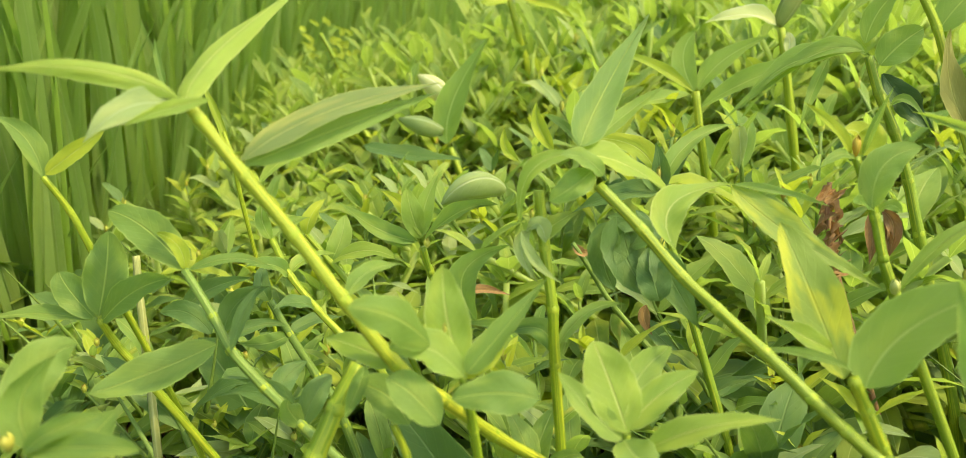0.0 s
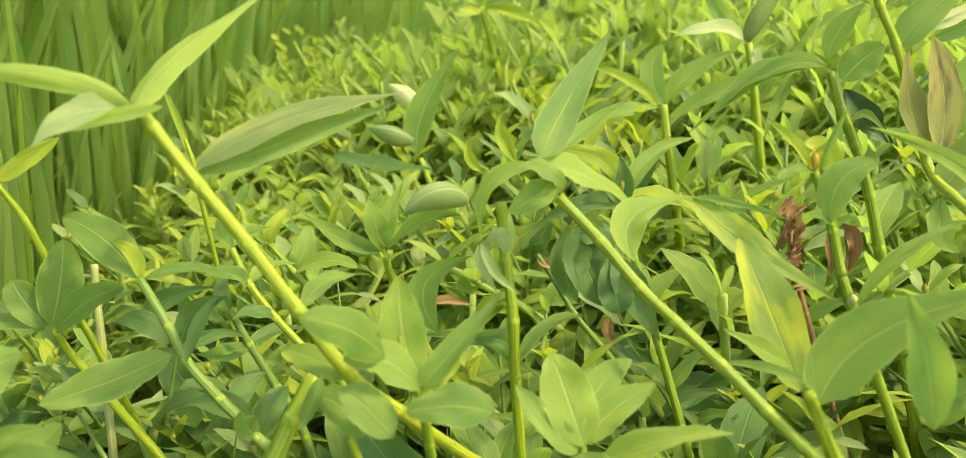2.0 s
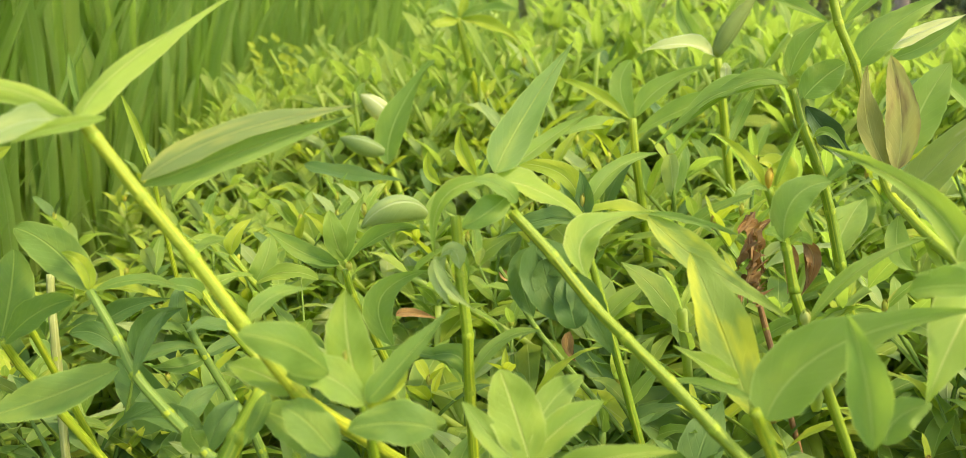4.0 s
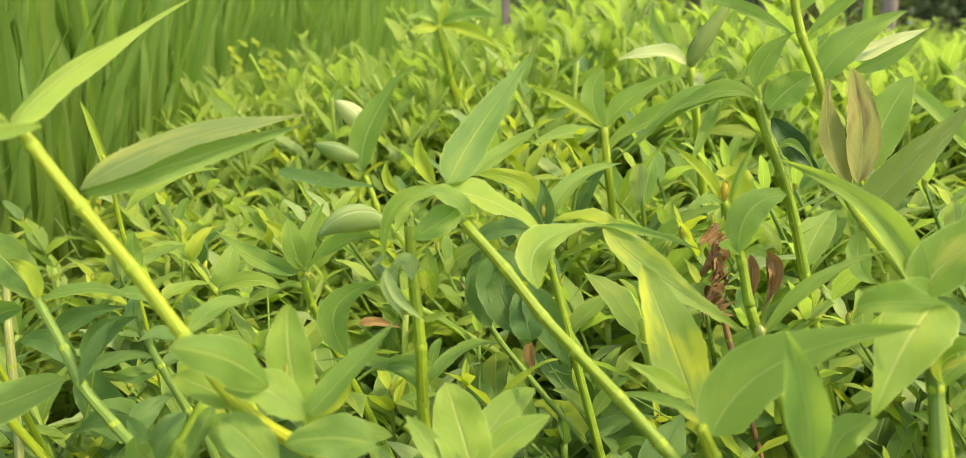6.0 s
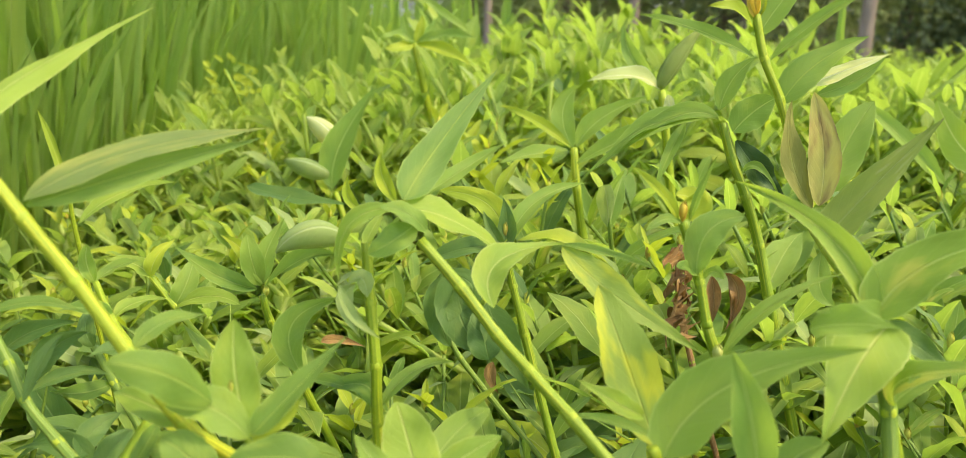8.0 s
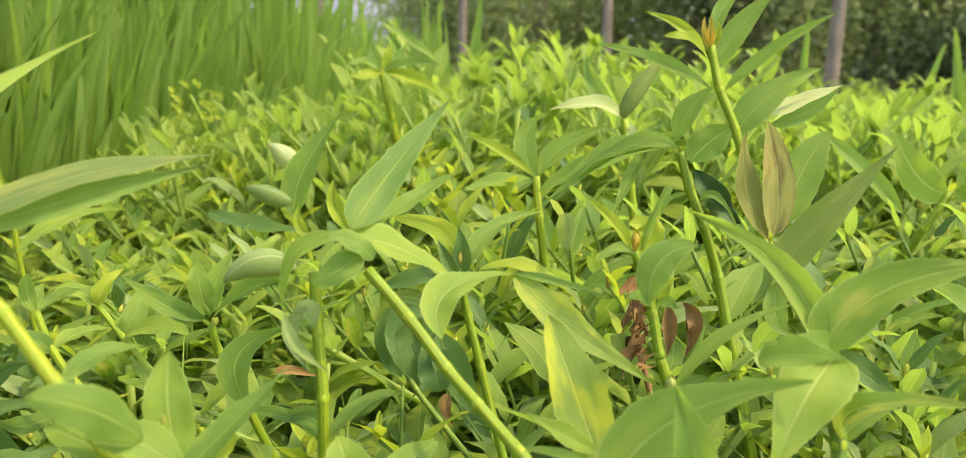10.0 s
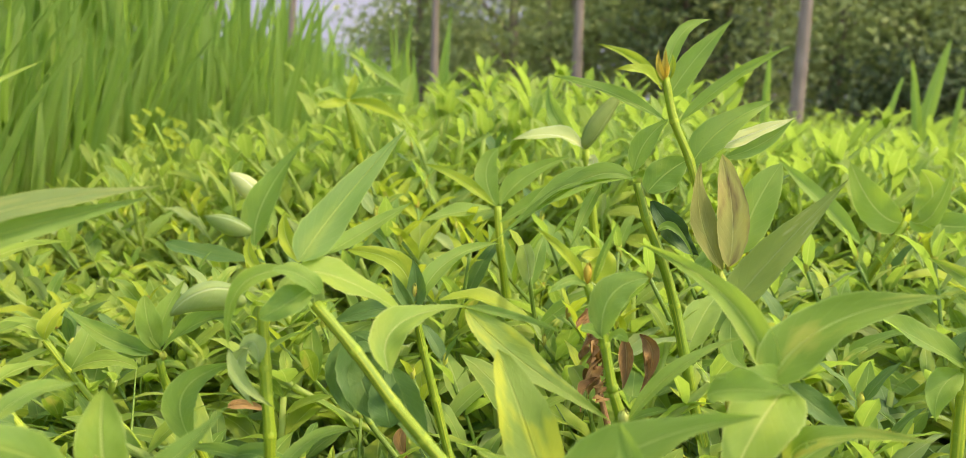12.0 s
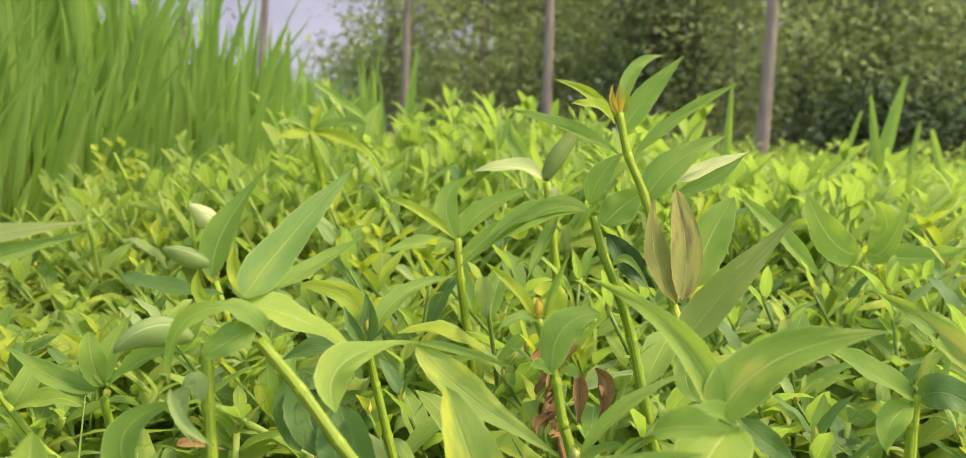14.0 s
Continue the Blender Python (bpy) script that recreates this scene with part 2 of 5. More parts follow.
NODE = plain_material("stem_node_skin", (0.22, 0.32, 0.02), (0.40, 0.43, 0.03), scale=300.0, rough=0.5, bump_depth=0.0006)
BUD = {
    "O": plain_material("bud_orange", (0.50, 0.25, 0.02), (0.54, 0.40, 0.04), scale=220.0, rough=0.55, spots=(0.34, 0.36, 0.05)),
    "R": plain_material("bud_reddish", (0.36, 0.30, 0.04), (0.38, 0.42, 0.05), scale=220.0, rough=0.55, spots=(0.44, 0.22, 0.05)),
    "Y": plain_material("bud_yellow", (0.52, 0.48, 0.05), (0.58, 0.57, 0.10), scale=220.0, rough=0.55, spots=(0.34, 0.40, 0.06)),
    "C": plain_material("bud_cream", (0.42, 0.44, 0.08), (0.52, 0.52, 0.14), scale=260.0, rough=0.6, spots=(0.36, 0.38, 0.06)),
}
SOIL = plain_material("damp_soil", (0.045, 0.036, 0.022), (0.11, 0.085, 0.05), scale=40.0, rough=0.9, bump_depth=0.01, spots=(0.05, 0.06, 0.02))
BARK = plain_material("grey_bark", (0.19, 0.14, 0.095), (0.33, 0.25, 0.175), scale=14.0, rough=0.9, bump_depth=0.02, stretch=(1, 1, 0.2))


# ---- shapes ----
def outline(s, shape):
    """Half width of a leaf, 0 to 1, at s of its length: L lance-shaped, A broad below with a long point, E oval, S strap-like, K a strip."""
    if shape == "E":
        return max(0.06 * (1 - s), (math.sin(math.pi * s ** 0.86)) ** 0.62 * (1 - 0.1 * s))
    if shape == "S":
        return (0.55 + 0.45 * min(1, s * 5)) * min(1.0, (1 - s) * 2.4) ** 0.8
    if shape == "A":
        return max(0.14 * (1 - s), (math.sin(math.pi * s ** 0.56)) ** 0.95)
    if shape == "K":
        return 0.8 + 0.2 * math.sin(math.pi * s)
    return max(0.07 * (1 - s), (math.sin(math.pi * s ** 0.72)) ** 1.05 * (1.0 - 0.05 * s))


def leaf_points(b, m, t, width, normal, fold, shape, rows, cols, wave, rng):
    """Rings of points along a bent blade from b through m to t."""
    b, m, t, up = Vector(b), Vector(m), Vector(t), Vector(normal)
    bend = 2 * m - 0.5 * (b + t)
    phase, curl = rng.uniform(0, 6.3), rng.uniform(-0.25, 0.25)
    pts, uvs = [], []
    for i in range(rows + 1):
        s = i / rows
        c = (1 - s) ** 2 * b + 2 * s * (1 - s) * bend + s * s * t
        d = (2 * (1 - s) * (bend - b) + 2 * s * (t - bend)).normalized()
        n = (up - d * up.dot(d)).normalized()
        n = Matrix.Rotation(curl * s, 3, d) @ n
        x = d.cross(n)
        half = width * 0.5 * outline(s, shape)
        for j in range(cols + 1):
            u = j / cols * 2 - 1
            ruffle = wave * width * 0.06 * abs(u) ** 2 * math.sin(phase + s * 12 + (2 if u > 0 else 0)) * min(1, 4 * s * (1 - s) + 0.2)
            lift = fold * abs(u) ** 1.3 * half + ruffle
            jag = 1 + 0.03 * math.sin(phase * 3 + s * 41 + u * 2)
            pts.append(c + x * (u * half * jag / math.sqrt(1 + (fold * 0.8) ** 2)) + n * lift)
            uvs.append((0.5 + 0.5 * u, s))
    return pts, uvs


def grid_faces(rows, cols, start=0):
    return [(start + i * (cols + 1) + j, start + i * (cols + 1) + j + 1, start + (i + 1) * (cols + 1) + j + 1, start + (i + 1) * (cols + 1) + j) for i in range(rows) for j in range(cols)]


def mesh_of(name, pts, faces, mat, uvs=None, smooth=True):
    me = bpy.data.meshes.new(name)
    me.from_pydata([tuple(p) for p in pts], [], faces)
    if uvs is not None:
        layer = me.uv_layers.new(name="UVMap")
        loops = np.empty(len(me.loops), dtype=np.int32)
        me.loops.foreach_get("vertex_index", loops)
        layer.data.foreach_set("uv", np.asarray(uvs, dtype=np.float32)[loops].ravel())
    me.materials.append(mat)
    if smooth:
        me.polygons.foreach_set("use_smooth", [True] * len(me.polygons))
    me.update()
    return me


def child(name, me, parent, label=""):
    ob = new(name, me)
    ob.parent = parent
    if label:
        tagged(ob, label)
    return ob


def tube_points(path, radii, sides, ridges=0.0):
    """Rings round a path, with fine ridges along it."""
    path = [Vector(p) for p in path]
    pts, side = [], None
    for i, p in enumerate(path):
        d = (path[min(i + 1, len(path) - 1)] - path[max(i - 1, 0)]).normalized()
        side = d.orthogonal().normalized() if side is None else (side - d * side.dot(d)).normalized()
        other = d.cross(side)
        for k in range(sides):
            a = 2 * math.pi * k / sides
            r = radii[i] * (1 + (ridges if k % 2 else -ridges))
            pts.append(p + side * math.cos(a) * r + other * math.sin(a) * r)
    faces = [(i * sides + k, i * sides + (k + 1) % sides, (i + 1) * sides + (k + 1) % sides, (i + 1) * sides + k) for i in range(len(path) - 1) for k in range(sides)]
    faces += [tuple(reversed(range(sides))), tuple(range((len(path) - 1) * sides, len(path) * sides))]
    return pts, faces


def tube_uv(path, sides):
    """Round the tube (there and back, with no seam), and along it in centimetres."""
    far, out = 0.0, []
    for i, p in enumerate(path):
        far += (Vector(p) - Vector(path[i - 1])).length * 100 if i else 0
        out += [(1 - abs(2 * k / sides - 1), far * 0.1) for k in range(sides)]
    return out


def smooth_path(points, steps):
    """A rounded line through the points."""
    p = [Vector(q) for q in points]
    p = [p[0] * 2 - p[1]] + p + [p[-1] * 2 - p[-2]]
    out = []
    for i in range(1, len(p) - 2):
        a, b, c, d = p[i - 1:i + 3]
        for k in range(steps):
            s = k / steps
            out.append(0.5 * (2 * b + (c - a) * s + (2 * a - 5 * b + 4 * c - d) * s * s + (3 * b - a - 3 * c + d) * s ** 3))
    return out + [p[-2]]


RNG = random.Random(7)


def weed(label, foot):
    ob = new("weed_plant")
    ob.empty_display_size = 0.02
    ob.location = foot
    return tagged(ob, label, "weed", "weeds")


def tuft(foot):
    ob = new("grass_tuft")
    ob.empty_display_size = 0.02
    ob.location = foot
    return tagged(ob, "upright tuft of long narrow grass blades", "grass", "grass tufts")


def stalk(plant, points, r_top, r_low, skin=STEM, steps=5, sides=10):
    """The stem with swollen nodes where the points lie, and a ring at each node."""
    at = plant.location
    path = smooth_path([Vector(q) - at for q in points], steps)
    n = len(path)
    radii = [(r_top + (r_low - r_top) * min(1, i / n * 1.6)) * (1.0 + (0.12 if i % steps == 0 and 0 < i < n - 1 else 0.0)) for i in range(n)]
    pts, faces = tube_points(path, radii, sides, 0.07)
    child("stem", mesh_of("stem", pts, faces, skin, tube_uv(path, sides)), plant)
    for i in range(steps, n - steps, steps):
        d = (path[i + 1] - path[i - 1]).normalized()
        r = radii[i]
        ring, rf = tube_points([path[i] - d * r * 0.8, path[i] - d * r * 0.3, path[i] + d * r * 0.3, path[i] + d * r * 0.8], [r * 0.82, r * 1.02, r * 1.02, r * 0.82], 10)
        child("node", mesh_of("node", ring, rf, NODE), plant, "yellowish swollen node")


def leaf(plant, b, m, t, width, normal, fold, shape="L", look_of="G", rows=16, cols=6, wave=1.3, bites=()):
    """One leaf; bites: holes eaten into it, as (along, across, reach) in parts of its length and half width."""
    if bites:
        rows, cols = 44, 16
    at = plant.location
    pts, uvs = leaf_points(Vector(b) - at, Vector(m) - at, Vector(t) - at, width, normal, fold, shape, rows, cols, wave, RNG)
    faces = grid_faces(rows, cols)
    if bites:
        grip = width / (Vector(t) - Vector(b)).length * 0.5
        faces = [f for f in faces if all(math.hypot(uvs[f[0]][1] - s, (uvs[f[0]][0] * 2 - 1 - u) * grip) > r * (1 + 0.35 * math.sin(9 * uvs[f[0]][1] * 10 + 5 * uvs[f[0]][0])) for s, u, r in bites)]
    return child("leaf", mesh_of("leaf", pts, faces, LEAF[look_of], uvs), plant, LEAF_WORDS.get(look_of, ""))


LEAF_WORDS = {"K": "withering leaf half with shade painted in olive brown", "L": "light green leaf", "S": "light green leaf with sunlight painted on as yellow blotches", "N": "blackened shrivelled leaf", "D": "deep green leaf", "Y": "yellow-green young leaf", "W": "green leaf with yellow blotches", "P": "pale curled leaf", "V": "keeled green leaf with grey stain and sky sheen painted on its face", "U": "greyish green folded leaf", "T": "tan withering leaf", "O": "small orange tip leaf", "X": "pale leaf with a whitish highlight painted into its colour", "B": "dry brown leaf"}


def bud(plant, c, length, width, kind):
    """A bud of overlapping pointed scales."""
    c = Vector(c) - plant.location
    pts, faces = [], []
    for k in range(6):
        a = k * 1.05
        out = Vector((math.cos(a), math.sin(a), 0))
        q, _ = leaf_points(c - Vector((0, 0, length * 0.5)), c + out * width * 0.5, c + out * width * 0.12 + Vector((0, 0, length * (0.5 - 0.03 * k))), width * 0.8, out, -0.5, "L", 5, 2, 0, RNG)
        faces += grid_faces(5, 2, len(pts))
        pts += q
    child("bud", mesh_of("bud", pts, faces, BUD[kind]), plant, {"O": "orange bud scales", "R": "reddish green bud", "Y": "small yellow bud", "C": "cream flower bud"}[kind])


def pod(plant, b, m, t, width, look_of):
    """A leaf rolled into a spindle, with the overlapping edge as a ridge."""
    at = plant.location
    b, m, t = Vector(b) - at, Vector(m) - at, Vector(t) - at
    bend = 2 * m - 0.5 * (b + t)
    line = [(1 - s) ** 2 * b + 2 * s * (1 - s) * bend + s * s * t for s in (i / 14 for i in range(15))]
    radii = [max(0.0006, width * 0.5 * math.sin(math.pi * (0.06 + 0.92 * i / 14) ** 0.85) ** 0.8) for i in range(15)]
    pts, faces = tube_points(line, radii, 14)
    for i in range(15):
        # the lapping edge stands a little proud along one side
        for k, lift in ((3, 1.10), (4, 1.16), (5, 0.93)):
            pts[i * 14 + k] = line[i] + (pts[i * 14 + k] - line[i]) * lift
    uvs = [(1 - abs(2 * k / 14 - 1), i / 14) for i in range(15) for k in range(14)]
    child("rolled_leaf", mesh_of("rolled_leaf", pts, faces, LEAF[look_of], uvs), plant, "pale rolled leaf")


# ---- ground ----
gx = [-60, -25, -10, -4] + [-2 + 0.1 * i for i in range(51)] + [5, 12, 30, 60]
gy = [-60, -20, -5] + [-1 + 0.1 * i for i in range(61)] + [8, 15, 30, 80]
gpts = [(x, y, -0.004 + (0.012 * noise.noise((x * 5, y * 5, 0)) if -2 < x < 3 and -1 < y < 5 else -0.004)) for y in gy for x in gx]
tagged(new("ground", mesh_of("ground", gpts, grid_faces(len(gy) - 1, len(gx) - 1), SOIL)), "dark damp soil under the weeds", "ground", kind="structure")


# ---- weeds close to the camera ----
# the two long leaning stems
p = weed('long leaning yellow-green weed stem with broad lance-shaped leaves', (-0.010, 0.420, 0.000))
stalk(p, [(-0.160, 0.269, 0.389), (-0.156, 0.270, 0.383), (-0.142, 0.272, 0.362), (-0.127, 0.275, 0.340), (-0.110, 0.276, 0.315), (-0.092, 0.278, 0.289), (-0.078, 0.291, 0.269), (-0.064, 0.318, 0.240), (-0.027, 0.387, 0.166), (-0.013, 0.414, 0.075), (-0.010, 0.420, 0.000)], 0.0022, 0.0027, STEM_YELLOW)
leaf(p, (-0.159, 0.268, 0.391), (-0.164, 0.315, 0.409), (-0.147, 0.379, 0.436), 0.0123, (0.309, -0.803, 0.510), -0.50, 'A', 'L')
leaf(p, (-0.162, 0.268, 0.391), (-0.187, 0.258, 0.402), (-0.222, 0.247, 0.403), 0.0096, (0.266, -0.739, 0.619), -0.40, 'L', 'L')
leaf(p, (-0.165, 0.267, 0.389), (-0.174, 0.254, 0.389), (-0.183, 0.242, 0.379), 0.0129, (0.350, -0.625, 0.698), 0.10, 'A', 'P')
# two blades make one folded leaf: pale skylit upper half, shaded green lower half
leaf(p, (-0.148, 0.282, 0.366), (-0.122, 0.312, 0.381), (-0.088, 0.367, 0.386), 0.0127, (0.191, -0.702, 0.686), 0.12, 'L', 'V')
leaf(p, (-0.148, 0.283, 0.364), (-0.122, 0.314, 0.373), (-0.092, 0.366, 0.382), 0.0109, (0.134, -0.974, 0.182), 0.10, 'L', 'M')
leaf(p, (-0.111, 0.281, 0.314), (-0.107, 0.299, 0.319), (-0.099, 0.321, 0.315), 0.0085, (0.475, -0.173, 0.863), 0.32, 'L', 'G')
leaf(p, (-0.092, 0.278, 0.289), (-0.106, 0.282, 0.293), (-0.124, 0.289, 0.294), 0.0132, (0.255, -0.662, 0.705), 0.15, 'E', 'L')
leaf(p, (-0.151, 0.270, 0.390), (-0.162, 0.258, 0.388), (-0.171, 0.247, 0.384), 0.0054, (0.190, -0.914, 0.358), 0.20, 'L', 'L')
leaf(p, (-0.239, 0.385, 0.384), (-0.243, 0.388, 0.396), (-0.245, 0.391, 0.409), 0.0037, (0.475, -0.813, 0.336), 0.40, 'S', 'G')
leaf(p, (-0.190, 0.377, 0.336), (-0.176, 0.392, 0.349), (-0.154, 0.407, 0.353), 0.0079, (0.275, -0.581, 0.766), 0.40, 'L', 'L')
p = weed('long leaning weed stem with a leafy node and drooping leaves', (0.172, 0.218, 0.000))
stalk(p, [(-0.021, 0.350, 0.343), (-0.003, 0.344, 0.326), (0.014, 0.337, 0.308), (0.028, 0.326, 0.298), (0.045, 0.313, 0.286), (0.061, 0.302, 0.273), (0.073, 0.297, 0.263), (0.084, 0.293, 0.254), (0.098, 0.286, 0.242), (0.150, 0.232, 0.130), (0.168, 0.220, 0.060), (0.172, 0.218, 0.000)], 0.0023, 0.0024, STEM_MID)
leaf(p, (-0.029, 0.355, 0.359), (-0.020, 0.395, 0.380), (-0.001, 0.452, 0.412), 0.0177, (0.396, -0.604, 0.691), 0.14, 'A', 'M')
leaf(p, (-0.024, 0.374, 0.358), (-0.012, 0.408, 0.365), (0.008, 0.425, 0.378), 0.0088, (0.396, -0.548, 0.737), 0.48, 'L', 'G')
leaf(p, (-0.029, 0.352, 0.356), (-0.049, 0.343, 0.350), (-0.053, 0.341, 0.325), 0.0078, (-0.179, -0.879, 0.442), 0.32, 'L', 'L')
leaf(p, (-0.053, 0.341, 0.325), (-0.048, 0.341, 0.312), (-0.036, 0.348, 0.299), 0.0055, (0.661, -0.707, 0.251), 0.50, 'L', 'P')
leaf(p, (-0.024, 0.351, 0.349), (-0.031, 0.344, 0.344), (-0.041, 0.341, 0.338), 0.0132, (0.132, -0.886, 0.444), 0.30, 'E', 'G')
leaf(p, (-0.019, 0.351, 0.347), (-0.026, 0.347, 0.355), (-0.036, 0.341, 0.358), 0.0102, (0.178, -0.618, 0.765), 0.12, 'E', 'G')
leaf(p, (-0.030, 0.354, 0.355), (-0.012, 0.365, 0.350), (0.010, 0.383, 0.332), 0.0171, (0.178, -0.618, 0.765), 0.20, 'E', 'L')
leaf(p, (-0.067, 0.426, 0.339), (-0.074, 0.427, 0.347), (-0.074, 0.429, 0.357), 0.0063, (0.283, -0.920, 0.271), 0.55, 'L', 'Y')
leaf(p, (-0.049, 0.429, 0.344), (-0.057, 0.431, 0.357), (-0.058, 0.434, 0.369), 0.0089, (0.240, -0.937, 0.255), 0.55, 'L', 'Y')
leaf(p, (0.011, 0.343, 0.318), (0.011, 0.362, 0.333), (0.039, 0.388, 0.336), 0.0164, (0.158, -0.451, 0.879), 0.40, 'L', 'L')
leaf(p, (0.037, 0.387, 0.335), (0.062, 0.381, 0.315), (0.102, 0.375, 0.292), 0.0171, (0.231, -0.788, 0.570), 0.32, 'L', 'S')
leaf(p, (0.036, 0.387, 0.336), (0.059, 0.389, 0.332), (0.082, 0.391, 0.325), 0.0050, (0.220, -0.617, 0.756), 0.48, 'L', 'G')
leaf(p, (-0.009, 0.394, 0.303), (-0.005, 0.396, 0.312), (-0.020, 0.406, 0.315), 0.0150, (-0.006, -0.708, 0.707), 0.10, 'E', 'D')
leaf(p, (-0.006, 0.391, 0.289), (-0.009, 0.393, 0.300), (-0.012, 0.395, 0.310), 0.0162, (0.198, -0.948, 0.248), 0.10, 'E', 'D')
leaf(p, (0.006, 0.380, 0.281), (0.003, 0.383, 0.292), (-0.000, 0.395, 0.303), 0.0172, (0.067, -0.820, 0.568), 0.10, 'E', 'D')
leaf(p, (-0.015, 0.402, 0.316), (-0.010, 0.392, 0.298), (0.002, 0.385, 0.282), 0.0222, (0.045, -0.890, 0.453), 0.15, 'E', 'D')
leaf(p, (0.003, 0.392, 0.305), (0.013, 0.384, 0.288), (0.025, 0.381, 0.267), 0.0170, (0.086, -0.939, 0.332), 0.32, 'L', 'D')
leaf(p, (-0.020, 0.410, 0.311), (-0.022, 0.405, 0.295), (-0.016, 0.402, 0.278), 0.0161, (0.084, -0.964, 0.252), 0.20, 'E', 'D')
p = weed('tall green weed with opposite lance-shaped leaves and ridged stem', (0.065, 0.420, 0.000))
stalk(p, [(0.005, 0.456, 0.317), (0.010, 0.457, 0.295), (0.018, 0.452, 0.269), (0.052, 0.429, 0.155), (0.063, 0.422, 0.070), (0.065, 0.420, 0.000)], 0.0020, 0.0025)
leaf(p, (0.004, 0.451, 0.319), (-0.005, 0.460, 0.339), (-0.033, 0.463, 0.345), 0.0140, (0.102, -0.851, 0.515), 0.20, 'E', 'Y')
leaf(p, (0.006, 0.451, 0.317), (0.020, 0.469, 0.340), (0.048, 0.495, 0.348), 0.0110, (0.143, -0.652, 0.745), 0.55, 'L', 'G')
leaf(p, (0.005, 0.451, 0.317), (0.006, 0.454, 0.330), (0.003, 0.457, 0.344), 0.0113, (0.085, -0.970, 0.227), 0.48, 'L', 'D')
leaf(p, (0.005, 0.451, 0.317), (-0.002, 0.448, 0.328), (-0.007, 0.454, 0.337), 0.0073, (0.189, -0.946, 0.262), 0.48, 'L', 'D')
leaf(p, (0.005, 0.451, 0.317), (-0.016, 0.448, 0.317), (-0.043, 0.452, 0.304), 0.0145, (-0.205, -0.635, 0.745), 0.32, 'L', 'D')
bud(p, (0.005, 0.453, 0.327), 0.0099, 0.0030, 'R')

# front rosettes
p = weed('short weed with rounded oval leaves round its tip', (-0.051, 0.301, 0.000))
stalk(p, [(-0.065, 0.271, 0.289), (-0.063, 0.272, 0.279), (-0.062, 0.274, 0.266), (-0.054, 0.293, 0.148), (-0.052, 0.299, 0.067), (-0.051, 0.301, 0.000)], 0.0015, 0.0019)
leaf(p, (-0.065, 0.271, 0.292), (-0.071, 0.276, 0.310), (-0.073, 0.282, 0.328), 0.0173, (0.220, -0.880, 0.421), 0.15, 'E', 'L')
leaf(p, (-0.075, 0.266, 0.303), (-0.081, 0.248, 0.320), (-0.092, 0.233, 0.329), 0.0164, (0.343, -0.687, 0.640), -0.20, 'E', 'M')
leaf(p, (-0.064, 0.269, 0.290), (-0.075, 0.265, 0.302), (-0.088, 0.259, 0.304), 0.0161, (0.575, -0.518, 0.633), 0.15, 'E', 'G')
leaf(p, (-0.063, 0.270, 0.291), (-0.051, 0.280, 0.304), (-0.036, 0.296, 0.320), 0.0106, (0.079, -0.772, 0.631), 0.48, 'A', 'M')
leaf(p, (-0.066, 0.273, 0.287), (-0.057, 0.281, 0.292), (-0.053, 0.288, 0.297), 0.0070, (0.174, -0.652, 0.738), 0.20, 'E', 'Y')
leaf(p, (-0.035, 0.257, 0.289), (-0.049, 0.256, 0.291), (-0.065, 0.253, 0.289), 0.0162, (0.089, -0.697, 0.712), 0.10, 'E', 'M')
leaf(p, (-0.070, 0.255, 0.278), (-0.080, 0.256, 0.289), (-0.089, 0.256, 0.294), 0.0158, (0.418, -0.718, 0.557), 0.15, 'E', 'M')
bud(p, (-0.071, 0.272, 0.307), 0.0056, 0.0017, 'R')
p = weed('weed tip with a whorl of oval leaves', (-0.003, 0.321, 0.000))
stalk(p, [(-0.006, 0.284, 0.263), (-0.005, 0.290, 0.225), (-0.004, 0.306, 0.147), (-0.003, 0.318, 0.066), (-0.003, 0.321, 0.000)], 0.0014, 0.0019)
leaf(p, (-0.006, 0.283, 0.264), (-0.013, 0.292, 0.280), (-0.020, 0.301, 0.293), 0.0213, (0.225, -0.794, 0.565), 0.16, 'E', 'L')
leaf(p, (-0.006, 0.284, 0.265), (0.005, 0.291, 0.276), (0.020, 0.300, 0.283), 0.0129, (0.052, -0.658, 0.751), 0.16, 'E', 'L')
leaf(p, (-0.008, 0.282, 0.262), (-0.019, 0.283, 0.272), (-0.032, 0.286, 0.286), 0.0119, (0.457, -0.650, 0.608), 0.20, 'E', 'G')
leaf(p, (-0.009, 0.293, 0.262), (-0.002, 0.318, 0.271), (0.011, 0.343, 0.274), 0.0145, (0.240, -0.576, 0.781), 0.32, 'E', 'G')
leaf(p, (-0.007, 0.278, 0.264), (-0.001, 0.268, 0.262), (0.010, 0.263, 0.256), 0.0152, (-0.218, -0.248, 0.944), 0.20, 'E', 'G')
leaf(p, (-0.001, 0.278, 0.259), (0.020, 0.272, 0.274), (0.046, 0.274, 0.278), 0.0116, (0.040, -0.592, 0.805), 0.32, 'L', 'L')
p = weed('weed with long broad pointed leaves from one node', (0.151, 0.324, 0.000))
stalk(p, [(0.074, 0.297, 0.284), (0.080, 0.300, 0.271), (0.087, 0.302, 0.255), (0.133, 0.318, 0.151), (0.148, 0.323, 0.068), (0.151, 0.324, 0.000)], 0.0022, 0.0029)
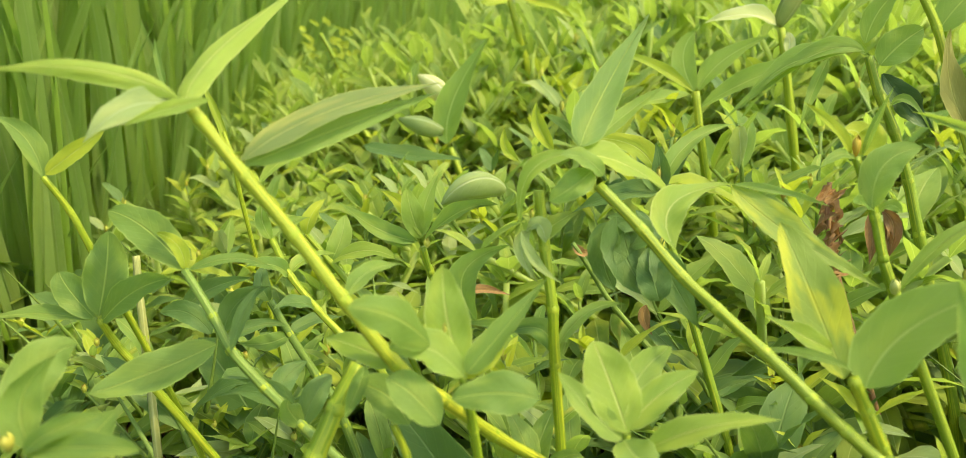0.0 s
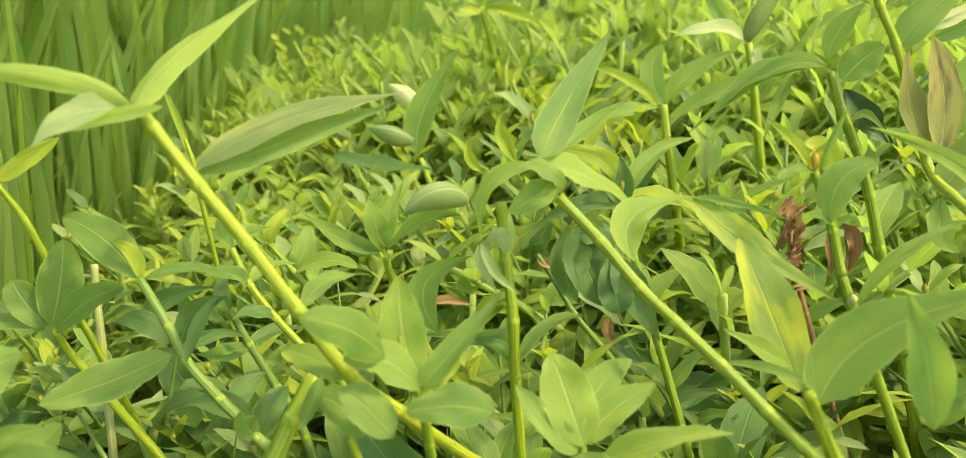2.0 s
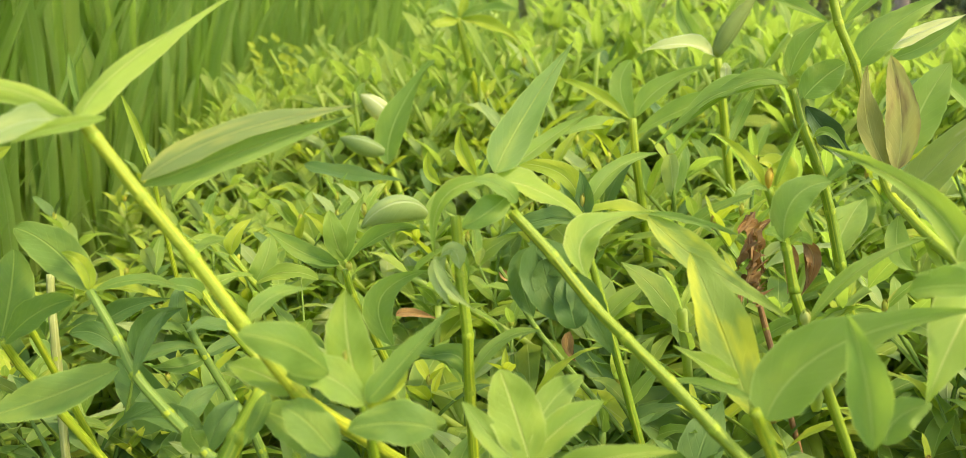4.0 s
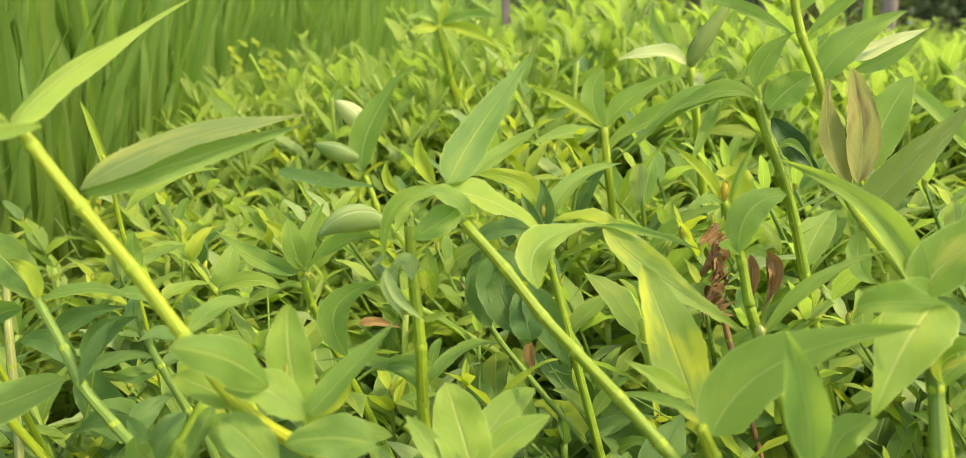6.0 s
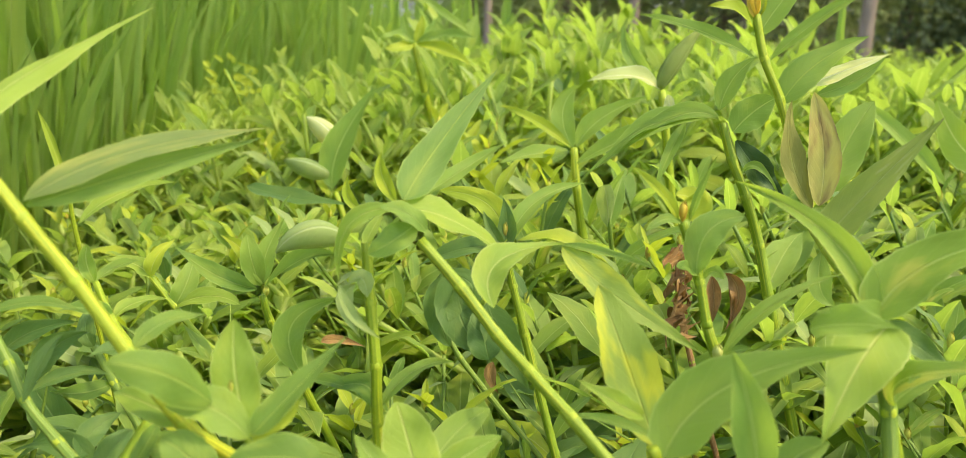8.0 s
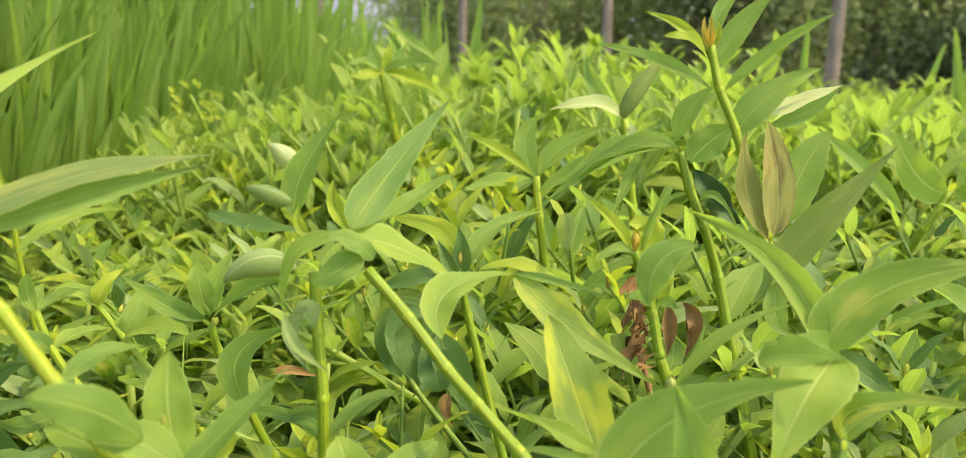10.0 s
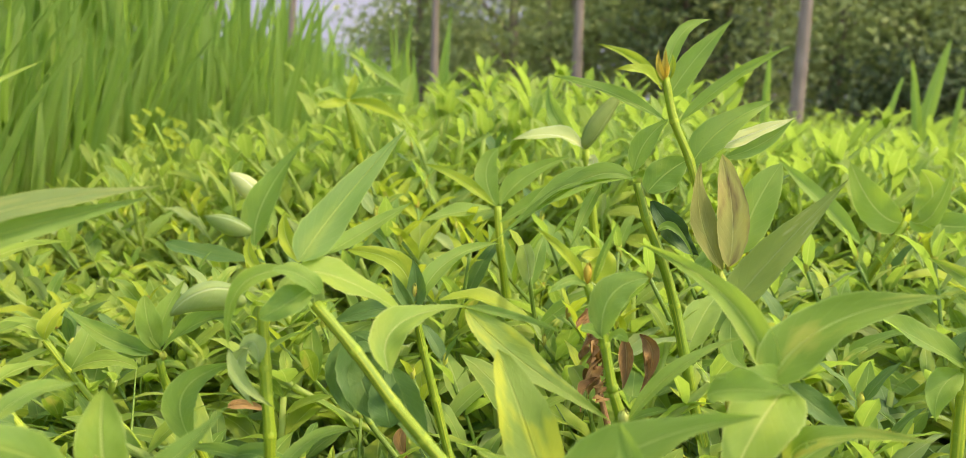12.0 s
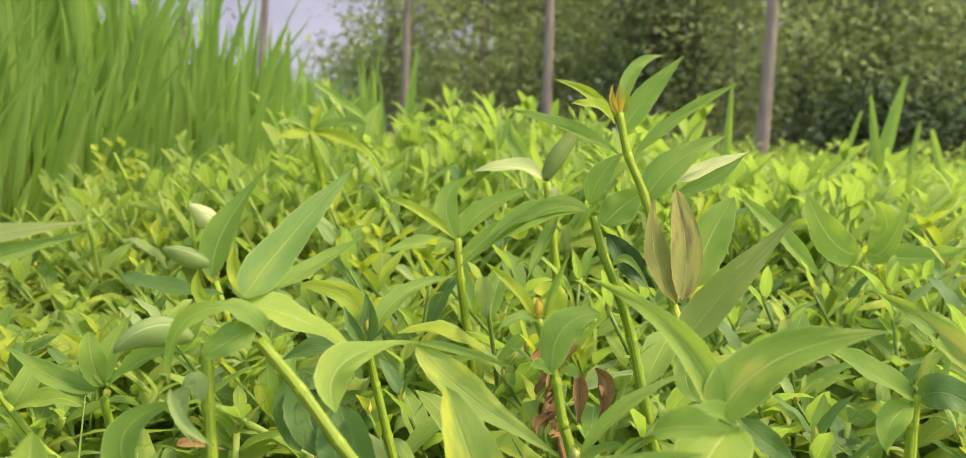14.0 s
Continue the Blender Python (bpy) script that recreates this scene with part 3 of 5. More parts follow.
leaf(p, (0.078, 0.328, 0.270), (0.066, 0.338, 0.300), (0.053, 0.348, 0.329), 0.0242, (0.151, -0.902, 0.405), 0.30, 'E', 'S')
leaf(p, (0.074, 0.332, 0.280), (0.061, 0.327, 0.288), (0.046, 0.328, 0.296), 0.0096, (0.379, -0.716, 0.586), 0.40, 'L', 'L')
leaf(p, (0.078, 0.297, 0.281), (0.099, 0.301, 0.308), (0.139, 0.286, 0.330), 0.0244, (-0.117, -0.680, 0.724), 0.30, 'A', 'G')
leaf(p, (0.102, 0.256, 0.293), (0.098, 0.258, 0.316), (0.091, 0.260, 0.336), 0.0141, (-0.082, -0.994, 0.066), 0.40, 'L', 'G')
leaf(p, (0.078, 0.307, 0.282), (0.058, 0.316, 0.285), (0.037, 0.322, 0.282), 0.0049, (-0.145, -0.389, 0.910), 0.48, 'L', 'G')
p = weed('leaning weed stem with long arching pointed leaves', (0.182, 0.290, 0.000))
stalk(p, [(0.158, 0.334, 0.326), (0.160, 0.330, 0.310), (0.165, 0.332, 0.290), (0.167, 0.326, 0.266), (0.178, 0.300, 0.150), (0.181, 0.292, 0.067), (0.182, 0.290, 0.000)], 0.0026, 0.0032, STEM_DULL)
leaf(p, (0.157, 0.334, 0.325), (0.142, 0.354, 0.353), (0.109, 0.384, 0.369), 0.0127, (-0.200, -0.741, 0.641), 0.55, 'A', 'L')
leaf(p, (0.162, 0.334, 0.324), (0.145, 0.313, 0.313), (0.131, 0.296, 0.291), 0.0261, (-0.071, -0.640, 0.765), 0.30, 'A', 'L')
# blotches on this broad leaf paint its sunny patches
leaf(p, (0.155, 0.333, 0.325), (0.177, 0.337, 0.349), (0.217, 0.331, 0.363), 0.0220, (-0.310, -0.757, 0.576), 0.30, 'A', 'W')
leaf(p, (0.162, 0.334, 0.322), (0.153, 0.329, 0.329), (0.128, 0.316, 0.332), 0.0109, (0.427, -0.360, 0.830), 0.48, 'L', 'G')
leaf(p, (0.121, 0.301, 0.272), (0.125, 0.303, 0.282), (0.137, 0.306, 0.287), 0.0135, (-0.308, -0.738, 0.600), 0.20, 'E', 'G')
leaf(p, (0.164, 0.325, 0.295), (0.169, 0.318, 0.311), (0.205, 0.306, 0.317), 0.0125, (-0.540, -0.414, 0.733), 0.32, 'L', 'W', bites=((0.42, 0.3, 0.03), (0.46, 0.15, 0.018)))
leaf(p, (0.169, 0.341, 0.286), (0.178, 0.345, 0.295), (0.193, 0.348, 0.300), 0.0103, (-0.269, -0.631, 0.728), 0.40, 'L', 'G')

# weed with the pale bud
p = weed('slim weed with a pale budded tip and small leaves', (0.169, 0.349, 0.000))
stalk(p, [(0.090, 0.392, 0.348), (0.094, 0.390, 0.337), (0.099, 0.387, 0.322), (0.103, 0.383, 0.304), (0.108, 0.381, 0.290), (0.152, 0.358, 0.169), (0.166, 0.350, 0.076), (0.169, 0.349, 0.000)], 0.0019, 0.0024)
leaf(p, (0.097, 0.385, 0.326), (0.101, 0.388, 0.345), (0.117, 0.392, 0.352), 0.0165, (-0.179, -0.905, 0.386), 0.20, 'E', 'G')
leaf(p, (0.092, 0.393, 0.349), (0.097, 0.395, 0.356), (0.097, 0.397, 0.363), 0.0127, (-0.166, -0.930, 0.328), 0.10, 'E', 'Y')
leaf(p, (0.088, 0.392, 0.349), (0.079, 0.389, 0.362), (0.064, 0.385, 0.374), 0.0062, (0.495, -0.841, 0.220), 0.48, 'L', 'Y')
leaf(p, (0.091, 0.392, 0.346), (0.083, 0.387, 0.350), (0.073, 0.379, 0.346), 0.0059, (0.278, -0.422, 0.863), 0.20, 'E', 'G')
leaf(p, (0.093, 0.393, 0.348), (0.097, 0.392, 0.363), (0.103, 0.391, 0.379), 0.0039, (-0.378, -0.924, 0.062), 0.48, 'L', 'G')
leaf(p, (0.099, 0.388, 0.324), (0.093, 0.383, 0.329), (0.087, 0.377, 0.331), 0.0076, (0.637, -0.242, 0.732), 0.20, 'E', 'G')
leaf(p, (0.100, 0.388, 0.323), (0.104, 0.384, 0.328), (0.108, 0.379, 0.326), 0.0065, (-0.603, -0.243, 0.760), 0.20, 'E', 'G')
leaf(p, (0.110, 0.381, 0.289), (0.133, 0.390, 0.313), (0.166, 0.402, 0.326), 0.0077, (-0.188, -0.698, 0.691), 0.55, 'L', 'G')
leaf(p, (0.089, 0.397, 0.347), (0.095, 0.410, 0.355), (0.088, 0.410, 0.357), 0.0132, (-0.167, -0.632, 0.757), 0.10, 'E', 'Y')
bud(p, (0.090, 0.392, 0.353), 0.0110, 0.0039, 'O')
bud(p, (0.108, 0.379, 0.292), 0.0099, 0.0049, 'C')

# tall shoot against the trees
p = weed('tall upright weed shoot with narrow leaves and an orange tip', (0.211, 0.319, 0.000))
stalk(p, [(0.137, 0.517, 0.444), (0.143, 0.513, 0.420), (0.153, 0.510, 0.398), (0.161, 0.506, 0.372), (0.174, 0.501, 0.331), (0.171, 0.454, 0.325), (0.166, 0.398, 0.323), (0.158, 0.340, 0.324), (0.167, 0.337, 0.288), (0.199, 0.324, 0.163), (0.209, 0.320, 0.073), (0.211, 0.319, 0.000)], 0.0023, 0.0026)
leaf(p, (0.139, 0.515, 0.433), (0.154, 0.520, 0.456), (0.174, 0.525, 0.479), 0.0149, (-0.115, -0.942, 0.315), 0.40, 'A', 'G')
leaf(p, (0.138, 0.521, 0.440), (0.146, 0.531, 0.469), (0.166, 0.540, 0.480), 0.0095, (-0.064, -0.883, 0.465), 0.40, 'L', 'G')
leaf(p, (0.146, 0.513, 0.419), (0.173, 0.514, 0.444), (0.206, 0.515, 0.465), 0.0089, (-0.357, -0.799, 0.483), 0.55, 'L', 'G')
leaf(p, (0.137, 0.516, 0.440), (0.117, 0.512, 0.454), (0.097, 0.507, 0.461), 0.0075, (0.374, -0.878, 0.299), 0.55, 'L', 'Y')
leaf(p, (0.138, 0.513, 0.420), (0.105, 0.513, 0.435), (0.071, 0.512, 0.443), 0.0099, (0.242, -0.752, 0.613), 0.48, 'L', 'G')
leaf(p, (0.134, 0.510, 0.437), (0.122, 0.501, 0.446), (0.107, 0.495, 0.447), 0.0104, (0.544, -0.540, 0.642), 0.48, 'L', 'Y')
leaf(p, (0.154, 0.510, 0.396), (0.172, 0.514, 0.418), (0.202, 0.525, 0.434), 0.0191, (-0.201, -0.874, 0.442), 0.30, 'A', 'M')
# pale leaf, the sunlit brightness of its top is in the colour
leaf(p, (0.167, 0.519, 0.405), (0.190, 0.527, 0.414), (0.218, 0.534, 0.425), 0.0115, (-0.074, -0.697, 0.714), 0.15, 'L', 'X')
leaf(p, (0.175, 0.523, 0.400), (0.198, 0.530, 0.409), (0.217, 0.537, 0.424), 0.0094, (-0.027, -0.998, 0.058), 0.15, 'L', 'G')
# one withering leaf in two blades: tan lit half, olive half with painted shade
leaf(p, (0.174, 0.487, 0.342), (0.175, 0.492, 0.371), (0.169, 0.502, 0.403), 0.0185, (-0.186, -0.963, 0.196), 0.30, 'E', 'T')
leaf(p, (0.171, 0.489, 0.340), (0.158, 0.494, 0.369), (0.158, 0.503, 0.398), 0.0158, (0.215, -0.953, 0.214), 0.30, 'L', 'K')
leaf(p, (0.184, 0.509, 0.345), (0.194, 0.519, 0.372), (0.210, 0.529, 0.398), 0.0250, (-0.184, -0.884, 0.430), 0.12, 'E', 'G')
leaf(p, (0.177, 0.489, 0.319), (0.201, 0.491, 0.351), (0.235, 0.490, 0.393), 0.0232, (-0.398, -0.837, 0.375), 0.50, 'A', 'U')
leaf(p, (0.180, 0.493, 0.315), (0.178, 0.480, 0.297), (0.186, 0.474, 0.289), 0.0136, (-0.202, -0.811, 0.549), 0.32, 'L', 'G')
bud(p, (0.137, 0.517, 0.448), 0.0126, 0.0045, 'O')
leaf(p, (0.137, 0.516, 0.442), (0.132, 0.512, 0.451), (0.132, 0.514, 0.460), 0.0042, (-0.022, -0.989, -0.149), 0.50, 'L', 'O')
leaf(p, (0.137, 0.516, 0.442), (0.136, 0.515, 0.452), (0.136, 0.516, 0.461), 0.0042, (-0.148, -0.989, -0.008), 0.50, 'L', 'O')
leaf(p, (0.138, 0.516, 0.442), (0.141, 0.518, 0.451), (0.140, 0.519, 0.458), 0.0042, (-0.179, -0.966, 0.189), 0.50, 'L', 'Y')
bud(p, (0.174, 0.501, 0.340), 0.0063, 0.0028, 'Y')
p = weed('dark green upright weed stem with drooping leaves', (0.205, 0.522, 0.000))
stalk(p, [(0.130, 0.556, 0.380), (0.137, 0.553, 0.358), (0.147, 0.550, 0.335), (0.158, 0.551, 0.304), (0.166, 0.546, 0.271), (0.194, 0.529, 0.154), (0.203, 0.523, 0.069), (0.205, 0.522, 0.000)], 0.0027, 0.0034)
leaf(p, (0.127, 0.552, 0.382), (0.095, 0.549, 0.381), (0.043, 0.539, 0.342), 0.0136, (-0.215, -0.713, 0.667), 0.48, 'L', 'G')
leaf(p, (0.126, 0.552, 0.384), (0.084, 0.548, 0.377), (0.058, 0.542, 0.352), 0.0166, (-0.208, -0.713, 0.670), 0.48, 'L', 'G')
leaf(p, (0.127, 0.553, 0.388), (0.134, 0.556, 0.407), (0.148, 0.559, 0.421), 0.0156, (-0.195, -0.928, 0.317), 0.40, 'L', 'G')
leaf(p, (0.136, 0.551, 0.375), (0.147, 0.554, 0.387), (0.160, 0.556, 0.396), 0.0224, (-0.174, -0.890, 0.422), 0.20, 'E', 'G')
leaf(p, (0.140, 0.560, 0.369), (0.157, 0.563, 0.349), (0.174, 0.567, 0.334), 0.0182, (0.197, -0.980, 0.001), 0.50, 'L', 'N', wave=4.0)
leaf(p, (0.108, 0.560, 0.379), (0.098, 0.546, 0.361), (0.089, 0.532, 0.340), 0.0086, (-0.069, -0.794, 0.604), 0.48, 'L', 'G')
leaf(p, (0.143, 0.547, 0.351), (0.154, 0.549, 0.353), (0.168, 0.546, 0.333), 0.0061, (0.249, -0.875, 0.414), 0.48, 'L', 'G')

# middle weeds
p = weed('weed with a pale tip of small upright leaves', (-0.064, 0.476, 0.000))
stalk(p, [(-0.123, 0.432, 0.289), (-0.120, 0.434, 0.274), (-0.112, 0.440, 0.251), (-0.078, 0.466, 0.146), (-0.066, 0.474, 0.066), (-0.064, 0.476, 0.000)], 0.0020, 0.0026)
leaf(p, (-0.125, 0.433, 0.295), (-0.134, 0.436, 0.311), (-0.147, 0.436, 0.320), 0.0103, (0.414, -0.786, 0.459), 0.48, 'L', 'Y')
leaf(p, (-0.124, 0.433, 0.294), (-0.128, 0.431, 0.309), (-0.131, 0.434, 0.322), 0.0133, (0.426, -0.897, 0.119), 0.20, 'E', 'G')
leaf(p, (-0.123, 0.433, 0.295), (-0.122, 0.437, 0.311), (-0.115, 0.448, 0.329), 0.0122, (0.241, -0.913, 0.329), 0.48, 'L', 'G')
leaf(p, (-0.126, 0.432, 0.292), (-0.147, 0.426, 0.301), (-0.165, 0.418, 0.318), 0.0125, (0.587, -0.593, 0.551), 0.40, 'L', 'G')
leaf(p, (-0.127, 0.432, 0.292), (-0.144, 0.435, 0.293), (-0.166, 0.445, 0.304), 0.0097, (0.048, -0.597, 0.801), 0.40, 'L', 'G')
leaf(p, (-0.122, 0.433, 0.293), (-0.098, 0.425, 0.312), (-0.077, 0.419, 0.317), 0.0121, (-0.525, -0.543, 0.655), 0.48, 'L', 'G')
bud(p, (-0.120, 0.430, 0.292), 0.0060, 0.0040, 'Y')
p = weed('upright weed stem with a pale curled leaf', (-0.031, 0.351, 0.000))
stalk(p, [(-0.049, 0.370, 0.336), (-0.046, 0.365, 0.310), (-0.042, 0.359, 0.283), (-0.041, 0.358, 0.256), (-0.034, 0.353, 0.141), (-0.031, 0.351, 0.063), (-0.031, 0.351, 0.000)], 0.0025, 0.0025)
pod(p, (-0.075, 0.421, 0.324), (-0.089, 0.410, 0.329), (-0.103, 0.401, 0.321), 0.0145, 'P')
leaf(p, (-0.082, 0.376, 0.269), (-0.088, 0.380, 0.292), (-0.065, 0.387, 0.305), 0.0156, (0.077, -0.964, 0.256), 0.32, 'L', 'G')
leaf(p, (-0.052, 0.361, 0.319), (-0.056, 0.358, 0.311), (-0.048, 0.356, 0.296), 0.0082, (0.292, -0.924, 0.247), 0.48, 'L', 'P')
leaf(p, (-0.044, 0.351, 0.317), (-0.047, 0.352, 0.325), (-0.053, 0.351, 0.321), 0.0084, (0.259, -0.784, 0.564), 0.48, 'L', 'P')
leaf(p, (-0.041, 0.359, 0.262), (-0.066, 0.377, 0.265), (-0.108, 0.391, 0.259), 0.0095, (-0.185, -0.298, 0.936), 0.48, 'L', 'G')
leaf(p, (-0.041, 0.359, 0.262), (-0.027, 0.375, 0.276), (-0.008, 0.387, 0.276), 0.0073, (0.119, -0.534, 0.837), 0.32, 'L', 'G')
leaf(p, (-0.044, 0.359, 0.262), (-0.052, 0.370, 0.269), (-0.080, 0.383, 0.255), 0.0136, (-0.418, -0.386, 0.822), 0.32, 'L', 'G')
p = weed('leaning weed stem with a broad flat leaf', (-0.021, 0.269, 0.000))
stalk(p, [(-0.209, 0.333, 0.305), (-0.193, 0.325, 0.286), (-0.182, 0.318, 0.273), (-0.165, 0.313, 0.258), (-0.146, 0.307, 0.244), (-0.062, 0.282, 0.178), (-0.028, 0.272, 0.080), (-0.021, 0.269, 0.000)], 0.0020, 0.0024, STEM_DULL)
leaf(p, (-0.187, 0.315, 0.277), (-0.209, 0.298, 0.270), (-0.228, 0.281, 0.267), 0.0186, (0.255, -0.662, 0.705), 0.14, 'E', 'M')
leaf(p, (-0.208, 0.333, 0.305), (-0.236, 0.347, 0.321), (-0.260, 0.355, 0.327), 0.0200, (0.068, -0.618, 0.783), 0.15, 'E', 'M')
leaf(p, (-0.209, 0.333, 0.305), (-0.212, 0.335, 0.316), (-0.222, 0.335, 0.322), 0.0074, (0.478, -0.750, 0.456), 0.20, 'E', 'Y')
leaf(p, (-0.207, 0.333, 0.305), (-0.189, 0.343, 0.308), (-0.175, 0.354, 0.300), 0.0065, (0.412, -0.455, 0.789), 0.32, 'L', 'M')
# deep green leaves here also darken the shaded corner by their colour
leaf(p, (-0.213, 0.365, 0.255), (-0.200, 0.378, 0.260), (-0.187, 0.389, 0.256), 0.0083, (0.377, -0.419, 0.826), 0.48, 'L', 'D')
leaf(p, (-0.218, 0.375, 0.256), (-0.210, 0.380, 0.272), (-0.193, 0.384, 0.280), 0.0143, (0.063, -0.953, 0.296), 0.32, 'L', 'D')
leaf(p, (-0.224, 0.374, 0.256), (-0.237, 0.375, 0.267), (-0.252, 0.373, 0.267), 0.0129, (0.317, -0.638, 0.702), 0.20, 'E', 'D')
leaf(p, (-0.158, 0.327, 0.239), (-0.179, 0.336, 0.244), (-0.207, 0.341, 0.237), 0.0132, (-0.185, -0.557, 0.810), 0.32, 'L', 'D')
leaf(p, (-0.165, 0.327, 0.244), (-0.172, 0.347, 0.246), (-0.165, 0.360, 0.250), 0.0119, (0.454, -0.158, 0.877), 0.20, 'E', 'D')
leaf(p, (-0.257, 0.401, 0.256), (-0.241, 0.406, 0.269), (-0.216, 0.411, 0.275), 0.0129, (0.003, -0.882, 0.471), 0.32, 'L', 'D')
leaf(p, (-0.146, 0.307, 0.244), (-0.150, 0.304, 0.253), (-0.150, 0.305, 0.257), 0.0106, (0.646, -0.763, 0.027), 0.10, 'E', 'M')
leaf(p, (-0.146, 0.307, 0.244), (-0.141, 0.312, 0.257), (-0.136, 0.320, 0.263), 0.0119, (0.239, -0.860, 0.451), 0.10, 'E', 'D')
leaf(p, (-0.180, 0.314, 0.274), (-0.176, 0.325, 0.291), (-0.172, 0.333, 0.298), 0.0068, (0.266, -0.799, 0.539), 0.48, 'L', 'D')
p = weed('weed with dark oval upright leaves', (-0.199, 0.396, 0.000))
stalk(p, [(-0.269, 0.348, 0.272), (-0.267, 0.355, 0.256), (-0.256, 0.361, 0.233), (-0.216, 0.386, 0.140), (-0.202, 0.395, 0.063), (-0.199, 0.396, 0.000)], 0.0019, 0.0024)
leaf(p, (-0.270, 0.349, 0.274), (-0.266, 0.355, 0.296), (-0.266, 0.361, 0.315), 0.0223, (0.549, -0.814, 0.189), 0.12, 'E', 'M')
leaf(p, (-0.272, 0.348, 0.273), (-0.284, 0.349, 0.287), (-0.290, 0.351, 0.296), 0.0168, (0.538, -0.677, 0.502), 0.15, 'E', 'M')
leaf(p, (-0.268, 0.348, 0.271), (-0.247, 0.346, 0.288), (-0.224, 0.343, 0.297), 0.0165, (-0.301, -0.892, 0.337), 0.25, 'E', 'M')
leaf(p, (-0.273, 0.347, 0.272), (-0.300, 0.343, 0.276), (-0.327, 0.337, 0.274), 0.0104, (0.108, -0.400, 0.910), 0.32, 'L', 'M')
p = weed('thin weed stem with two spotted leaves', (-0.238, 0.400, 0.000))
stalk(p, [(-0.284, 0.344, 0.346), (-0.278, 0.351, 0.327), (-0.273, 0.356, 0.305), (-0.248, 0.388, 0.174), (-0.240, 0.398, 0.078), (-0.238, 0.400, 0.000)], 0.0015, 0.0019)
leaf(p, (-0.284, 0.344, 0.346), (-0.293, 0.348, 0.364), (-0.309, 0.347, 0.375), 0.0128, (0.566, -0.607, 0.557), 0.48, 'L', 'M')
leaf(p, (-0.283, 0.345, 0.347), (-0.271, 0.350, 0.356), (-0.256, 0.356, 0.366), 0.0095, (0.187, -0.944, 0.271), 0.25, 'E', 'Y')
p = weed('broad-leaved weed tip low at the edge', (-0.221, 0.262, 0.000))
stalk(p, [(-0.194, 0.209, 0.287), (-0.197, 0.214, 0.270), (-0.200, 0.219, 0.252), (-0.215, 0.250, 0.144), (-0.220, 0.260, 0.065), (-0.221, 0.262, 0.000)], 0.0016, 0.0021)
leaf(p, (-0.194, 0.209, 0.285), (-0.197, 0.212, 0.301), (-0.186, 0.218, 0.315), 0.0140, (0.502, -0.853, 0.146), 0.32, 'L', 'M')
leaf(p, (-0.204, 0.213, 0.289), (-0.203, 0.228, 0.304), (-0.193, 0.237, 0.310), 0.0180, (0.504, -0.685, 0.526), 0.15, 'E', 'M')
leaf(p, (-0.191, 0.202, 0.288), (-0.179, 0.204, 0.296), (-0.164, 0.208, 0.300), 0.0080, (-0.106, -0.747, 0.657), 0.30, 'E', 'M')
leaf(p, (-0.184, 0.209, 0.279), (-0.178, 0.217, 0.286), (-0.173, 0.225, 0.292), 0.0124, (0.412, -0.713, 0.567), 0.15, 'E', 'M')
leaf(p, (-0.192, 0.204, 0.287), (-0.168, 0.200, 0.293), (-0.147, 0.199, 0.294), 0.0108, (-0.187, -0.519, 0.834), 0.20, 'E', 'M')
bud(p, (-0.200, 0.206, 0.289), 0.0079, 0.0051, 'R')
p = weed('weed low at the edge with flat oval leaves', (-0.059, 0.298, 0.000))
stalk(p, [(-0.097, 0.285, 0.260), (-0.093, 0.287, 0.246), (-0.089, 0.288, 0.228), (-0.067, 0.296, 0.128), (-0.060, 0.298, 0.058), (-0.059, 0.298, 0.000)], 0.0015, 0.0019)
leaf(p, (-0.091, 0.286, 0.260), (-0.100, 0.287, 0.272), (-0.112, 0.286, 0.276), 0.0159, (0.411, -0.731, 0.544), 0.15, 'E', 'M')
leaf(p, (-0.076, 0.300, 0.262), (-0.060, 0.300, 0.269), (-0.040, 0.299, 0.270), 0.0132, (-0.187, -0.643, 0.742), 0.10, 'E', 'M')
leaf(p, (-0.112, 0.273, 0.268), (-0.110, 0.287, 0.277), (-0.112, 0.297, 0.279), 0.0074, (0.235, -0.396, 0.888), 0.48, 'L', 'M')
p = weed('thick pale weed stem leaning forward', (-0.178, 0.194, 0.000))
stalk(p, [(-0.116, 0.302, 0.277), (-0.123, 0.291, 0.262), (-0.129, 0.280, 0.246), (-0.163, 0.220, 0.159), (-0.175, 0.199, 0.071), (-0.178, 0.194, 0.000)], 0.0036, 0.0042)

# weeds a little farther back
p = weed('tall green weed with opposite lance-shaped leaves and ridged stem', (0.075, 0.719, 0.000))
stalk(p, [(0.037, 0.721, 0.342), (0.041, 0.713, 0.309), (0.048, 0.715, 0.267), (0.067, 0.718, 0.148), (0.073, 0.719, 0.067), (0.075, 0.719, 0.000)], 0.0031, 0.0039)
leaf(p, (0.036, 0.720, 0.342), (0.026, 0.726, 0.369), (0.035, 0.732, 0.390), 0.0206, (0.017, -0.973, 0.230), 0.20, 'E', 'G')
leaf(p, (0.039, 0.721, 0.343), (0.059, 0.730, 0.367), (0.097, 0.739, 0.386), 0.0194, (-0.127, -0.840, 0.528), 0.55, 'L', 'G')
leaf(p, (0.035, 0.720, 0.342), (0.003, 0.721, 0.364), (-0.027, 0.720, 0.375), 0.0106, (0.273, -0.823, 0.498), 0.48, 'L', 'Y')
